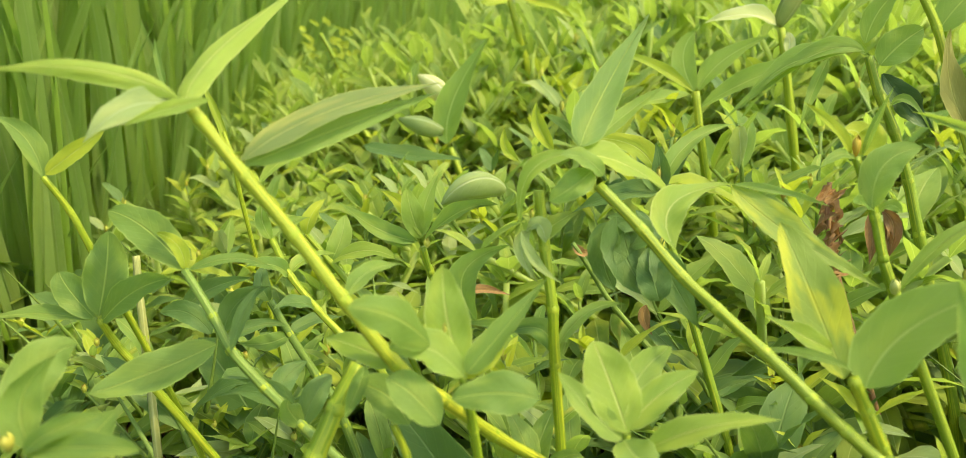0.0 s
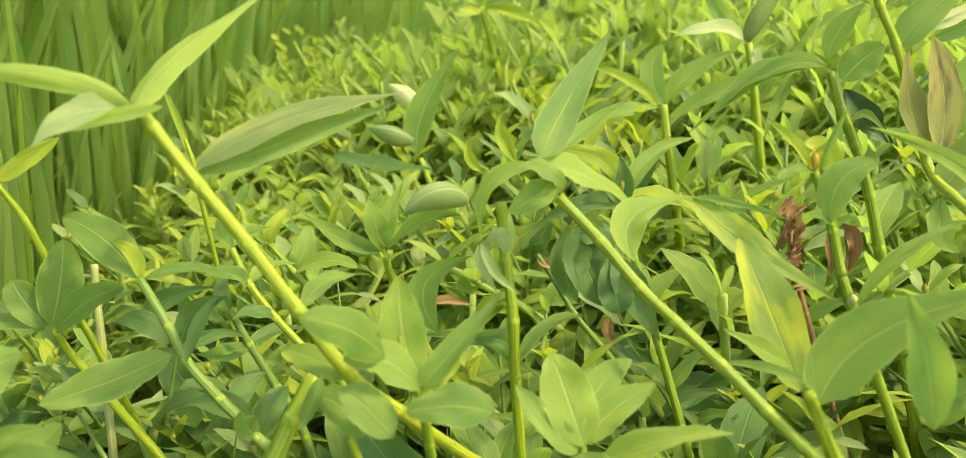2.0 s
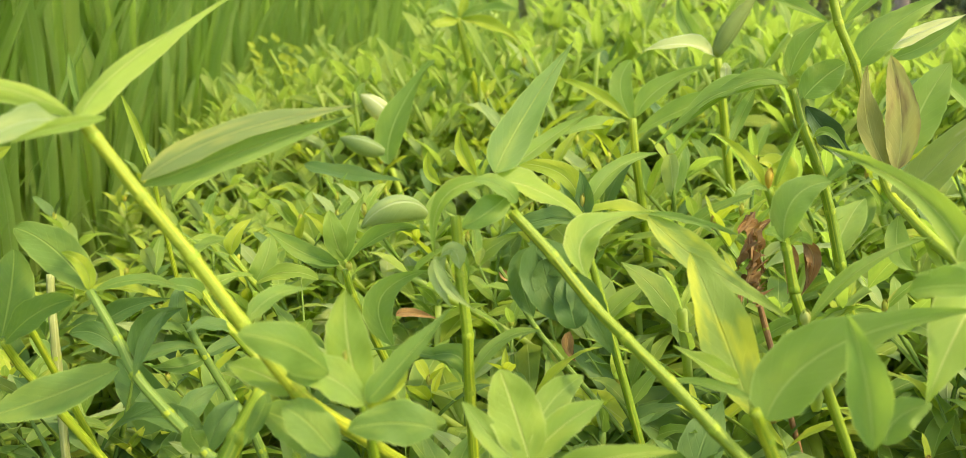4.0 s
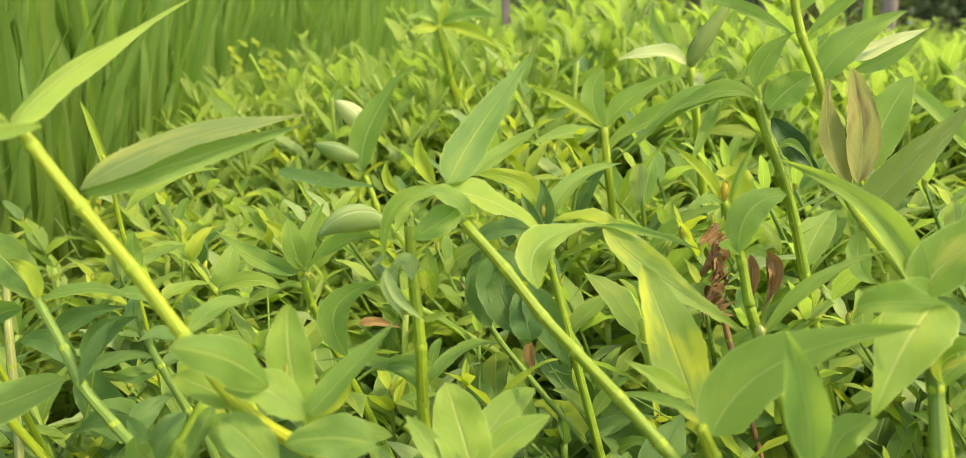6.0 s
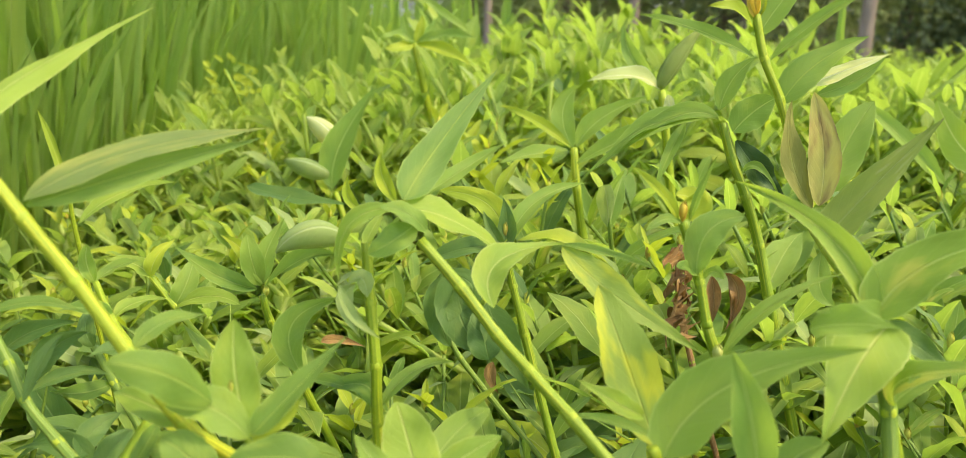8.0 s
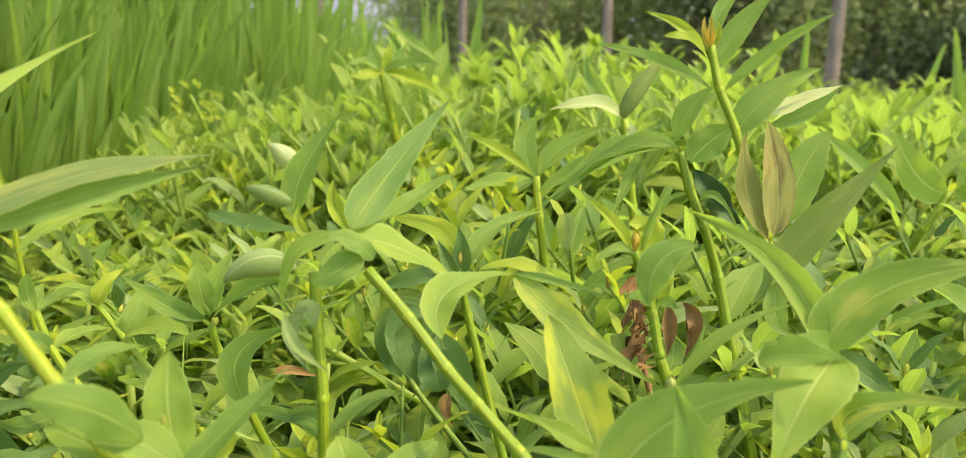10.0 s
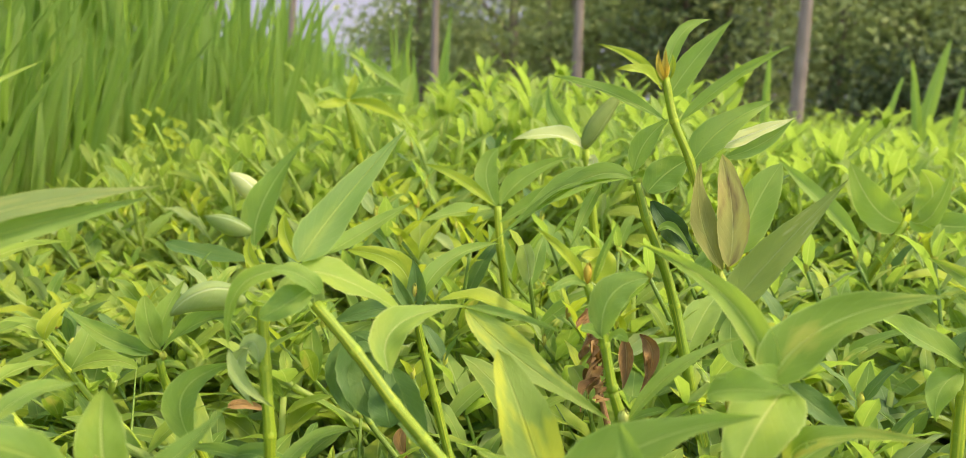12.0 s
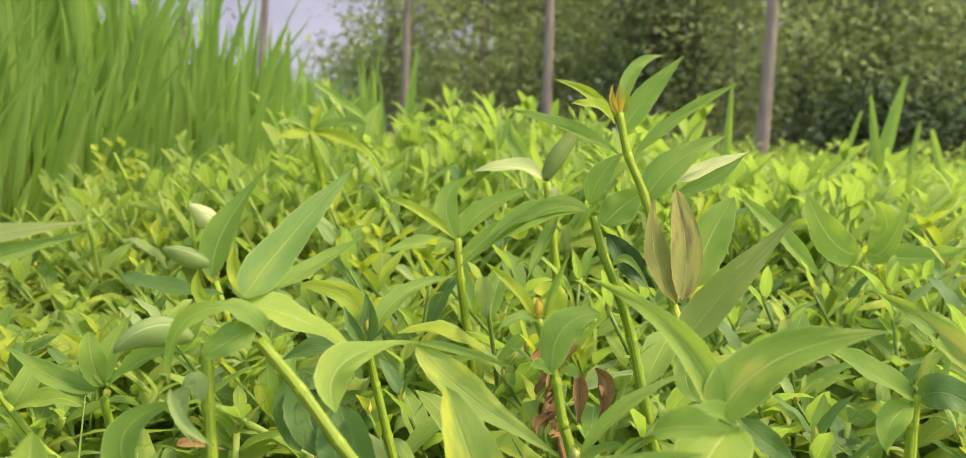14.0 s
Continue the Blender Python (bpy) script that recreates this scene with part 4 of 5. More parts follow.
leaf(p, (0.040, 0.698, 0.332), (0.090, 0.701, 0.358), (0.150, 0.702, 0.374), 0.0182, (-0.185, -0.804, 0.565), 0.55, 'L', 'G')
leaf(p, (0.087, 0.707, 0.345), (0.084, 0.710, 0.357), (0.075, 0.712, 0.370), 0.0191, (-0.023, -0.986, 0.168), 0.15, 'E', 'Y')
leaf(p, (0.032, 0.719, 0.340), (0.002, 0.704, 0.337), (-0.022, 0.689, 0.331), 0.0148, (0.196, -0.582, 0.789), 0.48, 'L', 'G')
p = weed('weed with a rolled pale leaf', (0.154, 0.800, 0.000))
stalk(p, [(0.113, 0.804, 0.388), (0.118, 0.797, 0.355), (0.125, 0.798, 0.310), (0.146, 0.799, 0.172), (0.153, 0.800, 0.077), (0.154, 0.800, 0.000)], 0.0034, 0.0043)
pod(p, (0.111, 0.805, 0.390), (0.125, 0.813, 0.417), (0.147, 0.823, 0.445), 0.0168, 'U')
# whitish colour stands for the glossy highlight on this upper face
leaf(p, (0.111, 0.804, 0.389), (0.083, 0.793, 0.401), (0.044, 0.776, 0.395), 0.0199, (0.315, -0.594, 0.740), 0.48, 'L', 'X')
leaf(p, (0.119, 0.795, 0.366), (0.120, 0.797, 0.377), (0.118, 0.799, 0.385), 0.0100, (-0.105, -0.969, 0.221), 0.10, 'E', 'X')
leaf(p, (0.106, 0.804, 0.392), (0.083, 0.808, 0.420), (0.076, 0.813, 0.447), 0.0171, (0.063, -0.979, 0.195), 0.48, 'L', 'G')
p = weed('weed with a narrow twisted leaf and pale pods', (-0.136, 0.815, 0.000))
stalk(p, [(-0.196, 0.809, 0.279), (-0.184, 0.803, 0.250), (-0.173, 0.806, 0.212), (-0.146, 0.813, 0.121), (-0.138, 0.815, 0.054), (-0.136, 0.815, 0.000)], 0.0031, 0.0039)
leaf(p, (-0.199, 0.809, 0.283), (-0.193, 0.820, 0.327), (-0.158, 0.839, 0.386), 0.0322, (0.144, -0.964, 0.225), 0.48, 'L', 'G')
pod(p, (-0.203, 0.839, 0.322), (-0.218, 0.840, 0.337), (-0.235, 0.841, 0.349), 0.0213, 'X')
pod(p, (-0.203, 0.811, 0.295), (-0.226, 0.810, 0.302), (-0.248, 0.809, 0.309), 0.0196, 'P')
leaf(p, (-0.286, 0.807, 0.282), (-0.236, 0.792, 0.275), (-0.177, 0.779, 0.273), 0.0225, (-0.082, -0.555, 0.828), 0.30, 'E', 'D')

# weeds seen late at the far edge
p = weed('tall green weed with opposite lance-shaped leaves and ridged stem', (0.301, 0.835, 0.000))
stalk(p, [(0.410, 0.811, 0.334), (0.389, 0.807, 0.300), (0.371, 0.813, 0.263), (0.321, 0.829, 0.157), (0.305, 0.834, 0.071), (0.301, 0.835, 0.000)], 0.0034, 0.0044)
leaf(p, (0.407, 0.811, 0.333), (0.381, 0.812, 0.346), (0.356, 0.816, 0.387), 0.0336, (-0.105, -0.994, -0.010), 0.12, 'E', 'L')
leaf(p, (0.415, 0.812, 0.337), (0.432, 0.814, 0.359), (0.420, 0.817, 0.383), 0.0287, (-0.418, -0.897, 0.143), 0.12, 'E', 'L')
leaf(p, (0.413, 0.811, 0.336), (0.428, 0.802, 0.343), (0.446, 0.808, 0.389), 0.0231, (-0.517, -0.814, 0.263), 0.32, 'L', 'L')
leaf(p, (0.416, 0.811, 0.336), (0.453, 0.782, 0.336), (0.477, 0.754, 0.352), 0.0262, (-0.567, -0.397, 0.722), 0.48, 'L', 'G')
leaf(p, (0.371, 0.808, 0.311), (0.326, 0.812, 0.355), (0.287, 0.814, 0.387), 0.0195, (0.184, -0.941, 0.284), 0.48, 'L', 'G')
p = weed('weed with insect-bitten leaves and a budded node', (0.283, 0.431, 0.000))
stalk(p, [(0.289, 0.453, 0.305), (0.288, 0.452, 0.289), (0.287, 0.449, 0.267), (0.284, 0.436, 0.148), (0.283, 0.432, 0.066), (0.283, 0.431, 0.000)], 0.0025, 0.0032)
leaf(p, (0.281, 0.386, 0.334), (0.264, 0.398, 0.352), (0.247, 0.419, 0.363), 0.0131, (-0.356, -0.796, 0.490), 0.48, 'A', 'W', bites=((0.4, -0.5, 0.03), (0.62, 0.9, 0.035)))
leaf(p, (0.290, 0.453, 0.302), (0.257, 0.444, 0.319), (0.232, 0.435, 0.331), 0.0182, (0.487, -0.698, 0.525), 0.48, 'L', 'G')
leaf(p, (0.290, 0.453, 0.302), (0.299, 0.455, 0.321), (0.306, 0.457, 0.336), 0.0140, (-0.478, -0.814, 0.330), 0.32, 'L', 'W', bites=((0.5, 0.2, 0.05), (0.7, -0.6, 0.06)))
leaf(p, (0.290, 0.453, 0.302), (0.300, 0.444, 0.309), (0.319, 0.443, 0.297), 0.0199, (-0.188, -0.816, 0.547), 0.20, 'E', 'D')
leaf(p, (0.287, 0.453, 0.300), (0.272, 0.442, 0.292), (0.271, 0.440, 0.277), 0.0155, (-0.336, -0.711, 0.618), 0.32, 'L', 'G')
leaf(p, (0.289, 0.453, 0.304), (0.283, 0.454, 0.311), (0.291, 0.455, 0.321), 0.0082, (-0.453, -0.881, 0.134), 0.20, 'E', 'D')
leaf(p, (0.178, 0.381, 0.311), (0.188, 0.371, 0.304), (0.198, 0.360, 0.299), 0.0123, (-0.232, -0.648, 0.726), 0.32, 'L', 'D')
leaf(p, (0.130, 0.322, 0.324), (0.140, 0.312, 0.330), (0.155, 0.303, 0.332), 0.0149, (-0.569, -0.467, 0.677), 0.32, 'L', 'G')
bud(p, (0.289, 0.454, 0.308), 0.0051, 0.0032, 'Y')
p = weed('thin yellowish grass blade', (-0.225, 0.474, 0.000))
stalk(p, [(-0.245, 0.449, 0.351), (-0.239, 0.446, 0.335), (-0.238, 0.449, 0.308), (-0.228, 0.467, 0.171), (-0.226, 0.473, 0.077), (-0.225, 0.474, 0.000)], 0.0011, 0.0014)
leaf(p, (-0.242, 0.447, 0.342), (-0.250, 0.451, 0.363), (-0.260, 0.455, 0.382), 0.0047, (0.481, -0.796, 0.367), 0.50, 'S', 'Y')
p = weed('taller weed tip with a flat whorl of leaves', (-0.129, 1.202, 0.000))
stalk(p, [(-0.194, 1.181, 0.426), (-0.186, 1.178, 0.395), (-0.175, 1.183, 0.344), (-0.142, 1.197, 0.193), (-0.132, 1.201, 0.087), (-0.129, 1.202, 0.000)], 0.0042, 0.0053)
leaf(p, (-0.195, 1.181, 0.426), (-0.217, 1.172, 0.435), (-0.237, 1.161, 0.431), 0.0237, (0.320, -0.461, 0.827), 0.48, 'L', 'G')
leaf(p, (-0.195, 1.181, 0.425), (-0.210, 1.160, 0.420), (-0.228, 1.149, 0.418), 0.0173, (0.464, -0.610, 0.643), 0.20, 'E', 'Y')
leaf(p, (-0.192, 1.181, 0.426), (-0.146, 1.173, 0.438), (-0.100, 1.164, 0.433), 0.0202, (-0.184, -0.674, 0.716), 0.48, 'L', 'G')
leaf(p, (-0.191, 1.181, 0.425), (-0.141, 1.151, 0.415), (-0.100, 1.129, 0.395), 0.0218, (-0.161, -0.689, 0.707), 0.48, 'L', 'Y')
leaf(p, (-0.194, 1.181, 0.428), (-0.206, 1.183, 0.444), (-0.210, 1.185, 0.465), 0.0153, (0.240, -0.950, 0.199), 0.20, 'E', 'G')
leaf(p, (-0.193, 1.181, 0.428), (-0.186, 1.183, 0.445), (-0.184, 1.186, 0.464), 0.0136, (0.177, -0.982, 0.069), 0.20, 'E', 'Y')
leaf(p, (-0.191, 1.181, 0.426), (-0.175, 1.194, 0.444), (-0.163, 1.207, 0.468), 0.0123, (0.205, -0.892, 0.402), 0.48, 'L', 'G')
leaf(p, (-0.129, 1.235, 0.447), (-0.169, 1.237, 0.474), (-0.209, 1.239, 0.500), 0.0120, (0.268, -0.842, 0.469), 0.30, 'S', 'G')
p = weed('weed top with small yellowish flower spikes', (-0.417, 1.289, 0.000))
stalk(p, [(-0.505, 1.261, 0.380), (-0.486, 1.255, 0.347), (-0.468, 1.264, 0.289), (-0.431, 1.282, 0.166), (-0.419, 1.288, 0.074), (-0.417, 1.289, 0.000)], 0.0029, 0.0036)
leaf(p, (-0.513, 1.249, 0.342), (-0.518, 1.249, 0.348), (-0.504, 1.251, 0.345), 0.0075, (0.146, -0.917, 0.372), 0.30, 'E', 'Y')
leaf(p, (-0.498, 1.266, 0.394), (-0.498, 1.267, 0.399), (-0.503, 1.268, 0.405), 0.0101, (0.371, -0.871, 0.322), 0.30, 'E', 'Y')
leaf(p, (-0.526, 1.257, 0.383), (-0.533, 1.257, 0.389), (-0.535, 1.258, 0.392), 0.0105, (0.344, -0.839, 0.422), 0.30, 'E', 'Y')
leaf(p, (-0.468, 1.262, 0.358), (-0.474, 1.262, 0.363), (-0.456, 1.267, 0.365), 0.0103, (0.149, -0.933, 0.328), 0.30, 'E', 'Y')
leaf(p, (-0.475, 1.266, 0.376), (-0.472, 1.268, 0.381), (-0.475, 1.269, 0.388), 0.0101, (0.326, -0.910, 0.256), 0.30, 'E', 'Y')
leaf(p, (-0.479, 1.262, 0.365), (-0.486, 1.262, 0.370), (-0.471, 1.265, 0.369), 0.0106, (0.149, -0.928, 0.341), 0.30, 'E', 'Y')
leaf(p, (-0.468, 1.259, 0.345), (-0.471, 1.260, 0.351), (-0.474, 1.262, 0.362), 0.0064, (0.365, -0.877, 0.313), 0.30, 'E', 'Y')
leaf(p, (-0.486, 1.264, 0.377), (-0.488, 1.265, 0.383), (-0.480, 1.268, 0.387), 0.0090, (0.229, -0.943, 0.241), 0.30, 'E', 'G')
leaf(p, (-0.520, 1.254, 0.367), (-0.520, 1.255, 0.372), (-0.538, 1.255, 0.384), 0.0085, (0.350, -0.838, 0.418), 0.30, 'E', 'Y')
leaf(p, (-0.502, 1.252, 0.345), (-0.505, 1.253, 0.351), (-0.514, 1.250, 0.348), 0.0075, (0.229, -0.857, 0.462), 0.30, 'E', 'G')
leaf(p, (-0.458, 1.260, 0.345), (-0.463, 1.261, 0.350), (-0.463, 1.261, 0.349), 0.0092, (0.347, -0.850, 0.395), 0.30, 'E', 'Y')
leaf(p, (-0.515, 1.251, 0.353), (-0.518, 1.252, 0.359), (-0.535, 1.251, 0.369), 0.0077, (0.327, -0.835, 0.442), 0.30, 'E', 'Y')
leaf(p, (-0.482, 1.256, 0.345), (-0.488, 1.256, 0.350), (-0.480, 1.258, 0.353), 0.0062, (0.274, -0.933, 0.235), 0.30, 'E', 'Y')
leaf(p, (-0.508, 1.263, 0.390), (-0.514, 1.263, 0.396), (-0.524, 1.263, 0.401), 0.0079, (0.306, -0.847, 0.434), 0.30, 'E', 'Y')
leaf(p, (-0.470, 1.257, 0.340), (-0.476, 1.257, 0.346), (-0.490, 1.254, 0.345), 0.0082, (0.229, -0.858, 0.460), 0.30, 'E', 'Y')
leaf(p, (-0.467, 1.267, 0.375), (-0.460, 1.270, 0.380), (-0.488, 1.267, 0.391), 0.0071, (0.314, -0.855, 0.414), 0.30, 'E', 'Y')
leaf(p, (-0.454, 1.262, 0.346), (-0.450, 1.264, 0.351), (-0.441, 1.265, 0.350), 0.0079, (0.143, -0.911, 0.386), 0.30, 'E', 'Y')
leaf(p, (-0.494, 1.266, 0.390), (-0.493, 1.268, 0.396), (-0.495, 1.268, 0.400), 0.0065, (0.340, -0.905, 0.256), 0.30, 'E', 'Y')
leaf(p, (-0.523, 1.250, 0.356), (-0.521, 1.252, 0.362), (-0.514, 1.255, 0.366), 0.0064, (0.199, -0.946, 0.258), 0.30, 'E', 'Y')
leaf(p, (-0.483, 1.257, 0.350), (-0.483, 1.258, 0.355), (-0.501, 1.254, 0.353), 0.0068, (0.214, -0.865, 0.453), 0.30, 'E', 'Y')
leaf(p, (-0.468, 1.261, 0.355), (-0.467, 1.263, 0.361), (-0.488, 1.260, 0.364), 0.0084, (0.266, -0.853, 0.449), 0.30, 'E', 'Y')
leaf(p, (-0.446, 1.265, 0.352), (-0.444, 1.267, 0.358), (-0.433, 1.271, 0.363), 0.0086, (0.151, -0.939, 0.310), 0.30, 'E', 'G')

# weeds behind the leaning stem
p = weed('slanting weed stem with yellowish nodes and small paired leaves', (-0.079, 0.379, 0.000))
stalk(p, [(-0.194, 0.393, 0.303), (-0.184, 0.390, 0.284), (-0.170, 0.388, 0.267), (-0.158, 0.387, 0.254), (-0.129, 0.384, 0.222), (-0.089, 0.380, 0.089), (-0.079, 0.379, 0.000)], 0.0018, 0.0021, STEM)
leaf(p, (-0.184, 0.390, 0.284), (-0.190, 0.381, 0.293), (-0.199, 0.369, 0.295), 0.0108, (0.240, -0.576, 0.781), 0.30, 'L', 'G')
leaf(p, (-0.184, 0.390, 0.285), (-0.179, 0.403, 0.290), (-0.168, 0.416, 0.289), 0.0093, (0.045, -0.614, 0.788), 0.30, 'L', 'L')
leaf(p, (-0.194, 0.393, 0.303), (-0.199, 0.395, 0.312), (-0.199, 0.397, 0.321), 0.0084, (0.379, -0.814, 0.440), 0.30, 'E', 'L')
leaf(p, (-0.194, 0.393, 0.303), (-0.189, 0.406, 0.308), (-0.178, 0.409, 0.311), 0.0080, (-0.053, -0.687, 0.724), 0.40, 'L', 'G')
leaf(p, (-0.170, 0.388, 0.267), (-0.177, 0.378, 0.274), (-0.184, 0.366, 0.274), 0.0101, (0.221, -0.460, 0.860), 0.30, 'L', 'D')
p = weed('slim weed stem with a swollen yellow node and oval leaves', (-0.099, 0.468, 0.000))
stalk(p, [(-0.212, 0.479, 0.281), (-0.197, 0.477, 0.264), (-0.181, 0.475, 0.246), (-0.149, 0.472, 0.212), (-0.109, 0.469, 0.085), (-0.099, 0.468, 0.000)], 0.0019, 0.0022, STEM)
leaf(p, (-0.197, 0.477, 0.264), (-0.191, 0.482, 0.277), (-0.192, 0.496, 0.290), 0.0148, (0.185, -0.873, 0.452), 0.20, 'E', 'G')
leaf(p, (-0.197, 0.477, 0.264), (-0.173, 0.474, 0.273), (-0.151, 0.467, 0.271), 0.0130, (0.045, -0.614, 0.788), 0.20, 'E', 'L')
leaf(p, (-0.212, 0.479, 0.281), (-0.223, 0.479, 0.289), (-0.234, 0.467, 0.293), 0.0117, (0.240, -0.576, 0.781), 0.35, 'L', 'L')
leaf(p, (-0.212, 0.479, 0.281), (-0.209, 0.482, 0.293), (-0.204, 0.496, 0.301), 0.0109, (0.069, -0.772, 0.632), 0.35, 'L', 'Y')
p = weed('dull green weed stem with deep green leaves', (-0.115, 0.380, 0.000))
stalk(p, [(-0.203, 0.402, 0.265), (-0.192, 0.399, 0.247), (-0.177, 0.396, 0.224), (-0.161, 0.392, 0.198), (-0.124, 0.382, 0.079), (-0.115, 0.380, 0.000)], 0.0021, 0.0024, STEM_DULL)
leaf(p, (-0.203, 0.402, 0.265), (-0.208, 0.404, 0.274), (-0.211, 0.416, 0.281), 0.0102, (0.283, -0.849, 0.446), 0.20, 'E', 'D')
leaf(p, (-0.192, 0.399, 0.247), (-0.183, 0.413, 0.250), (-0.170, 0.425, 0.248), 0.0104, (0.045, -0.614, 0.788), 0.30, 'L', 'D')
leaf(p, (-0.192, 0.399, 0.247), (-0.201, 0.387, 0.246), (-0.211, 0.375, 0.251), 0.0113, (0.240, -0.576, 0.781), 0.30, 'L', 'G')
p = weed('pale dry upright straw stalk', (-0.285, 0.395, 0.000))
stalk(p, [(-0.300, 0.429, 0.280), (-0.298, 0.424, 0.261), (-0.294, 0.417, 0.233), (-0.287, 0.400, 0.093), (-0.285, 0.395, 0.000)], 0.0022, 0.0025, STRAW)

# grass blades among the weeds
p = tuft((0.477, 1.561, 0.000))
leaf(p, (0.477, 1.561, 0.000), (0.485, 1.595, 0.356), (0.492, 1.619, 0.562), 0.0194, (-0.257, -0.966, 0.043), 0.30, 'S', 'G')
p = tuft((0.966, 1.929, 0.000))
leaf(p, (0.966, 1.929, 0.000), (0.924, 1.966, 0.403), (0.902, 1.984, 0.567), 0.0210, (-0.404, -0.915, 0.011), 0.30, 'S', 'G')
leaf(p, (0.848, 1.926, 0.000), (0.937, 1.969, 0.424), (0.987, 1.993, 0.616), 0.0308, (-0.408, -0.913, 0.001), 0.30, 'S', 'G')
leaf(p, (0.738, 1.922, 0.000), (0.850, 1.965, 0.414), (0.887, 1.979, 0.522), 0.0140, (-0.374, -0.927, 0.006), 0.30, 'S', 'G')
p = tuft((1.036, 2.133, 0.000))
leaf(p, (1.036, 2.133, 0.000), (1.102, 2.174, 0.420), (1.120, 2.185, 0.508), 0.0139, (-0.434, -0.901, 0.003), 0.30, 'S', 'G')
leaf(p, (1.272, 2.139, 0.000), (1.176, 2.174, 0.400), (1.149, 2.184, 0.491), 0.0186, (-0.458, -0.889, 0.011), 0.30, 'S', 'G')

# withered weeds in the gaps
p = weed('withered brown weed with curled dry leaves', (0.158, 0.472, 0.000))
stalk(p, [(0.105, 0.515, 0.310), (0.104, 0.510, 0.289), (0.109, 0.504, 0.264), (0.115, 0.500, 0.242), (0.146, 0.480, 0.140), (0.156, 0.473, 0.063), (0.158, 0.472, 0.000)], 0.0015, 0.0018, STEM_DRY)
leaf(p, (0.103, 0.502, 0.308), (0.095, 0.493, 0.307), (0.092, 0.478, 0.304), 0.0089, (0.564, -0.485, 0.669), 1.31, 'L', 'B', wave=5.1)
leaf(p, (0.105, 0.501, 0.304), (0.099, 0.492, 0.305), (0.097, 0.481, 0.303), 0.0123, (0.480, -0.522, 0.705), 1.34, 'L', 'B', wave=5.0)
leaf(p, (0.107, 0.518, 0.296), (0.108, 0.509, 0.294), (0.109, 0.510, 0.283), 0.0072, (0.246, -0.691, 0.680), 1.10, 'L', 'B', wave=4.9)
leaf(p, (0.108, 0.517, 0.292), (0.099, 0.507, 0.289), (0.097, 0.501, 0.278), 0.0086, (0.620, -0.588, 0.519), 1.41, 'L', 'B', wave=8.2)
leaf(p, (0.107, 0.506, 0.291), (0.104, 0.497, 0.290), (0.102, 0.484, 0.284), 0.0084, (0.581, -0.814, 0.010), 0.74, 'L', 'B', wave=7.1)
leaf(p, (0.106, 0.503, 0.288), (0.105, 0.494, 0.287), (0.107, 0.498, 0.278), 0.0077, (-0.015, -0.979, 0.202), 1.21, 'L', 'B', wave=5.4)
leaf(p, (0.108, 0.507, 0.283), (0.110, 0.499, 0.283), (0.112, 0.502, 0.276), 0.0072, (-0.490, -0.852, 0.185), 1.31, 'L', 'B', wave=7.1)
leaf(p, (0.107, 0.504, 0.280), (0.103, 0.495, 0.281), (0.100, 0.481, 0.280), 0.0110, (0.499, -0.429, 0.753), 1.29, 'L', 'B', wave=8.8)
leaf(p, (0.108, 0.511, 0.274), (0.103, 0.501, 0.271), (0.102, 0.492, 0.260), 0.0128, (0.238, -0.597, 0.766), 0.93, 'L', 'B', wave=5.0)
leaf(p, (0.111, 0.514, 0.269), (0.103, 0.505, 0.269), (0.100, 0.496, 0.264), 0.0067, (-0.502, -0.856, 0.123), 1.33, 'L', 'B', wave=5.8)
leaf(p, (0.109, 0.501, 0.269), (0.100, 0.491, 0.266), (0.097, 0.478, 0.257), 0.0068, (-0.493, -0.861, 0.123), 1.24, 'L', 'B', wave=4.7)
leaf(p, (0.110, 0.513, 0.261), (0.109, 0.505, 0.262), (0.107, 0.492, 0.260), 0.0102, (0.519, -0.747, 0.415), 1.49, 'L', 'B', wave=6.4)
leaf(p, (0.109, 0.499, 0.262), (0.106, 0.491, 0.263), (0.104, 0.481, 0.264), 0.0122, (0.564, -0.669, 0.484), 0.73, 'L', 'B', wave=5.3)
leaf(p, (0.129, 0.495, 0.299), (0.137, 0.493, 0.287), (0.130, 0.487, 0.267), 0.0109, (-0.183, -0.957, 0.225), 0.90, 'L', 'B', wave=5.0)
leaf(p, (0.131, 0.494, 0.294), (0.134, 0.491, 0.281), (0.132, 0.488, 0.270), 0.0042, (-0.160, -0.965, 0.209), 0.90, 'L', 'B', wave=6.0)
p = weed('withered brown weed stalk with hanging dry leaves', (0.090, 0.462, 0.000))
stalk(p, [(-0.044, 0.481, 0.279), (-0.033, 0.479, 0.263), (-0.021, 0.476, 0.244), (-0.003, 0.473, 0.223), (0.061, 0.465, 0.146), (0.085, 0.463, 0.066), (0.090, 0.462, 0.000)], 0.0015, 0.0018, STEM_DULL)
leaf(p, (-0.044, 0.481, 0.279), (-0.038, 0.480, 0.273), (-0.033, 0.482, 0.277), 0.0071, (0.231, -0.783, 0.577), 0.55, 'L', 'B')
leaf(p, (0.000, 0.460, 0.249), (-0.001, 0.458, 0.241), (0.004, 0.456, 0.232), 0.0078, (0.109, -0.963, 0.248), 0.50, 'L', 'B')
leaf(p, (-0.115, 0.507, 0.236), (-0.105, 0.510, 0.237), (-0.087, 0.512, 0.233), 0.0073, (0.191, -0.665, 0.722), 0.50, 'L', 'B')
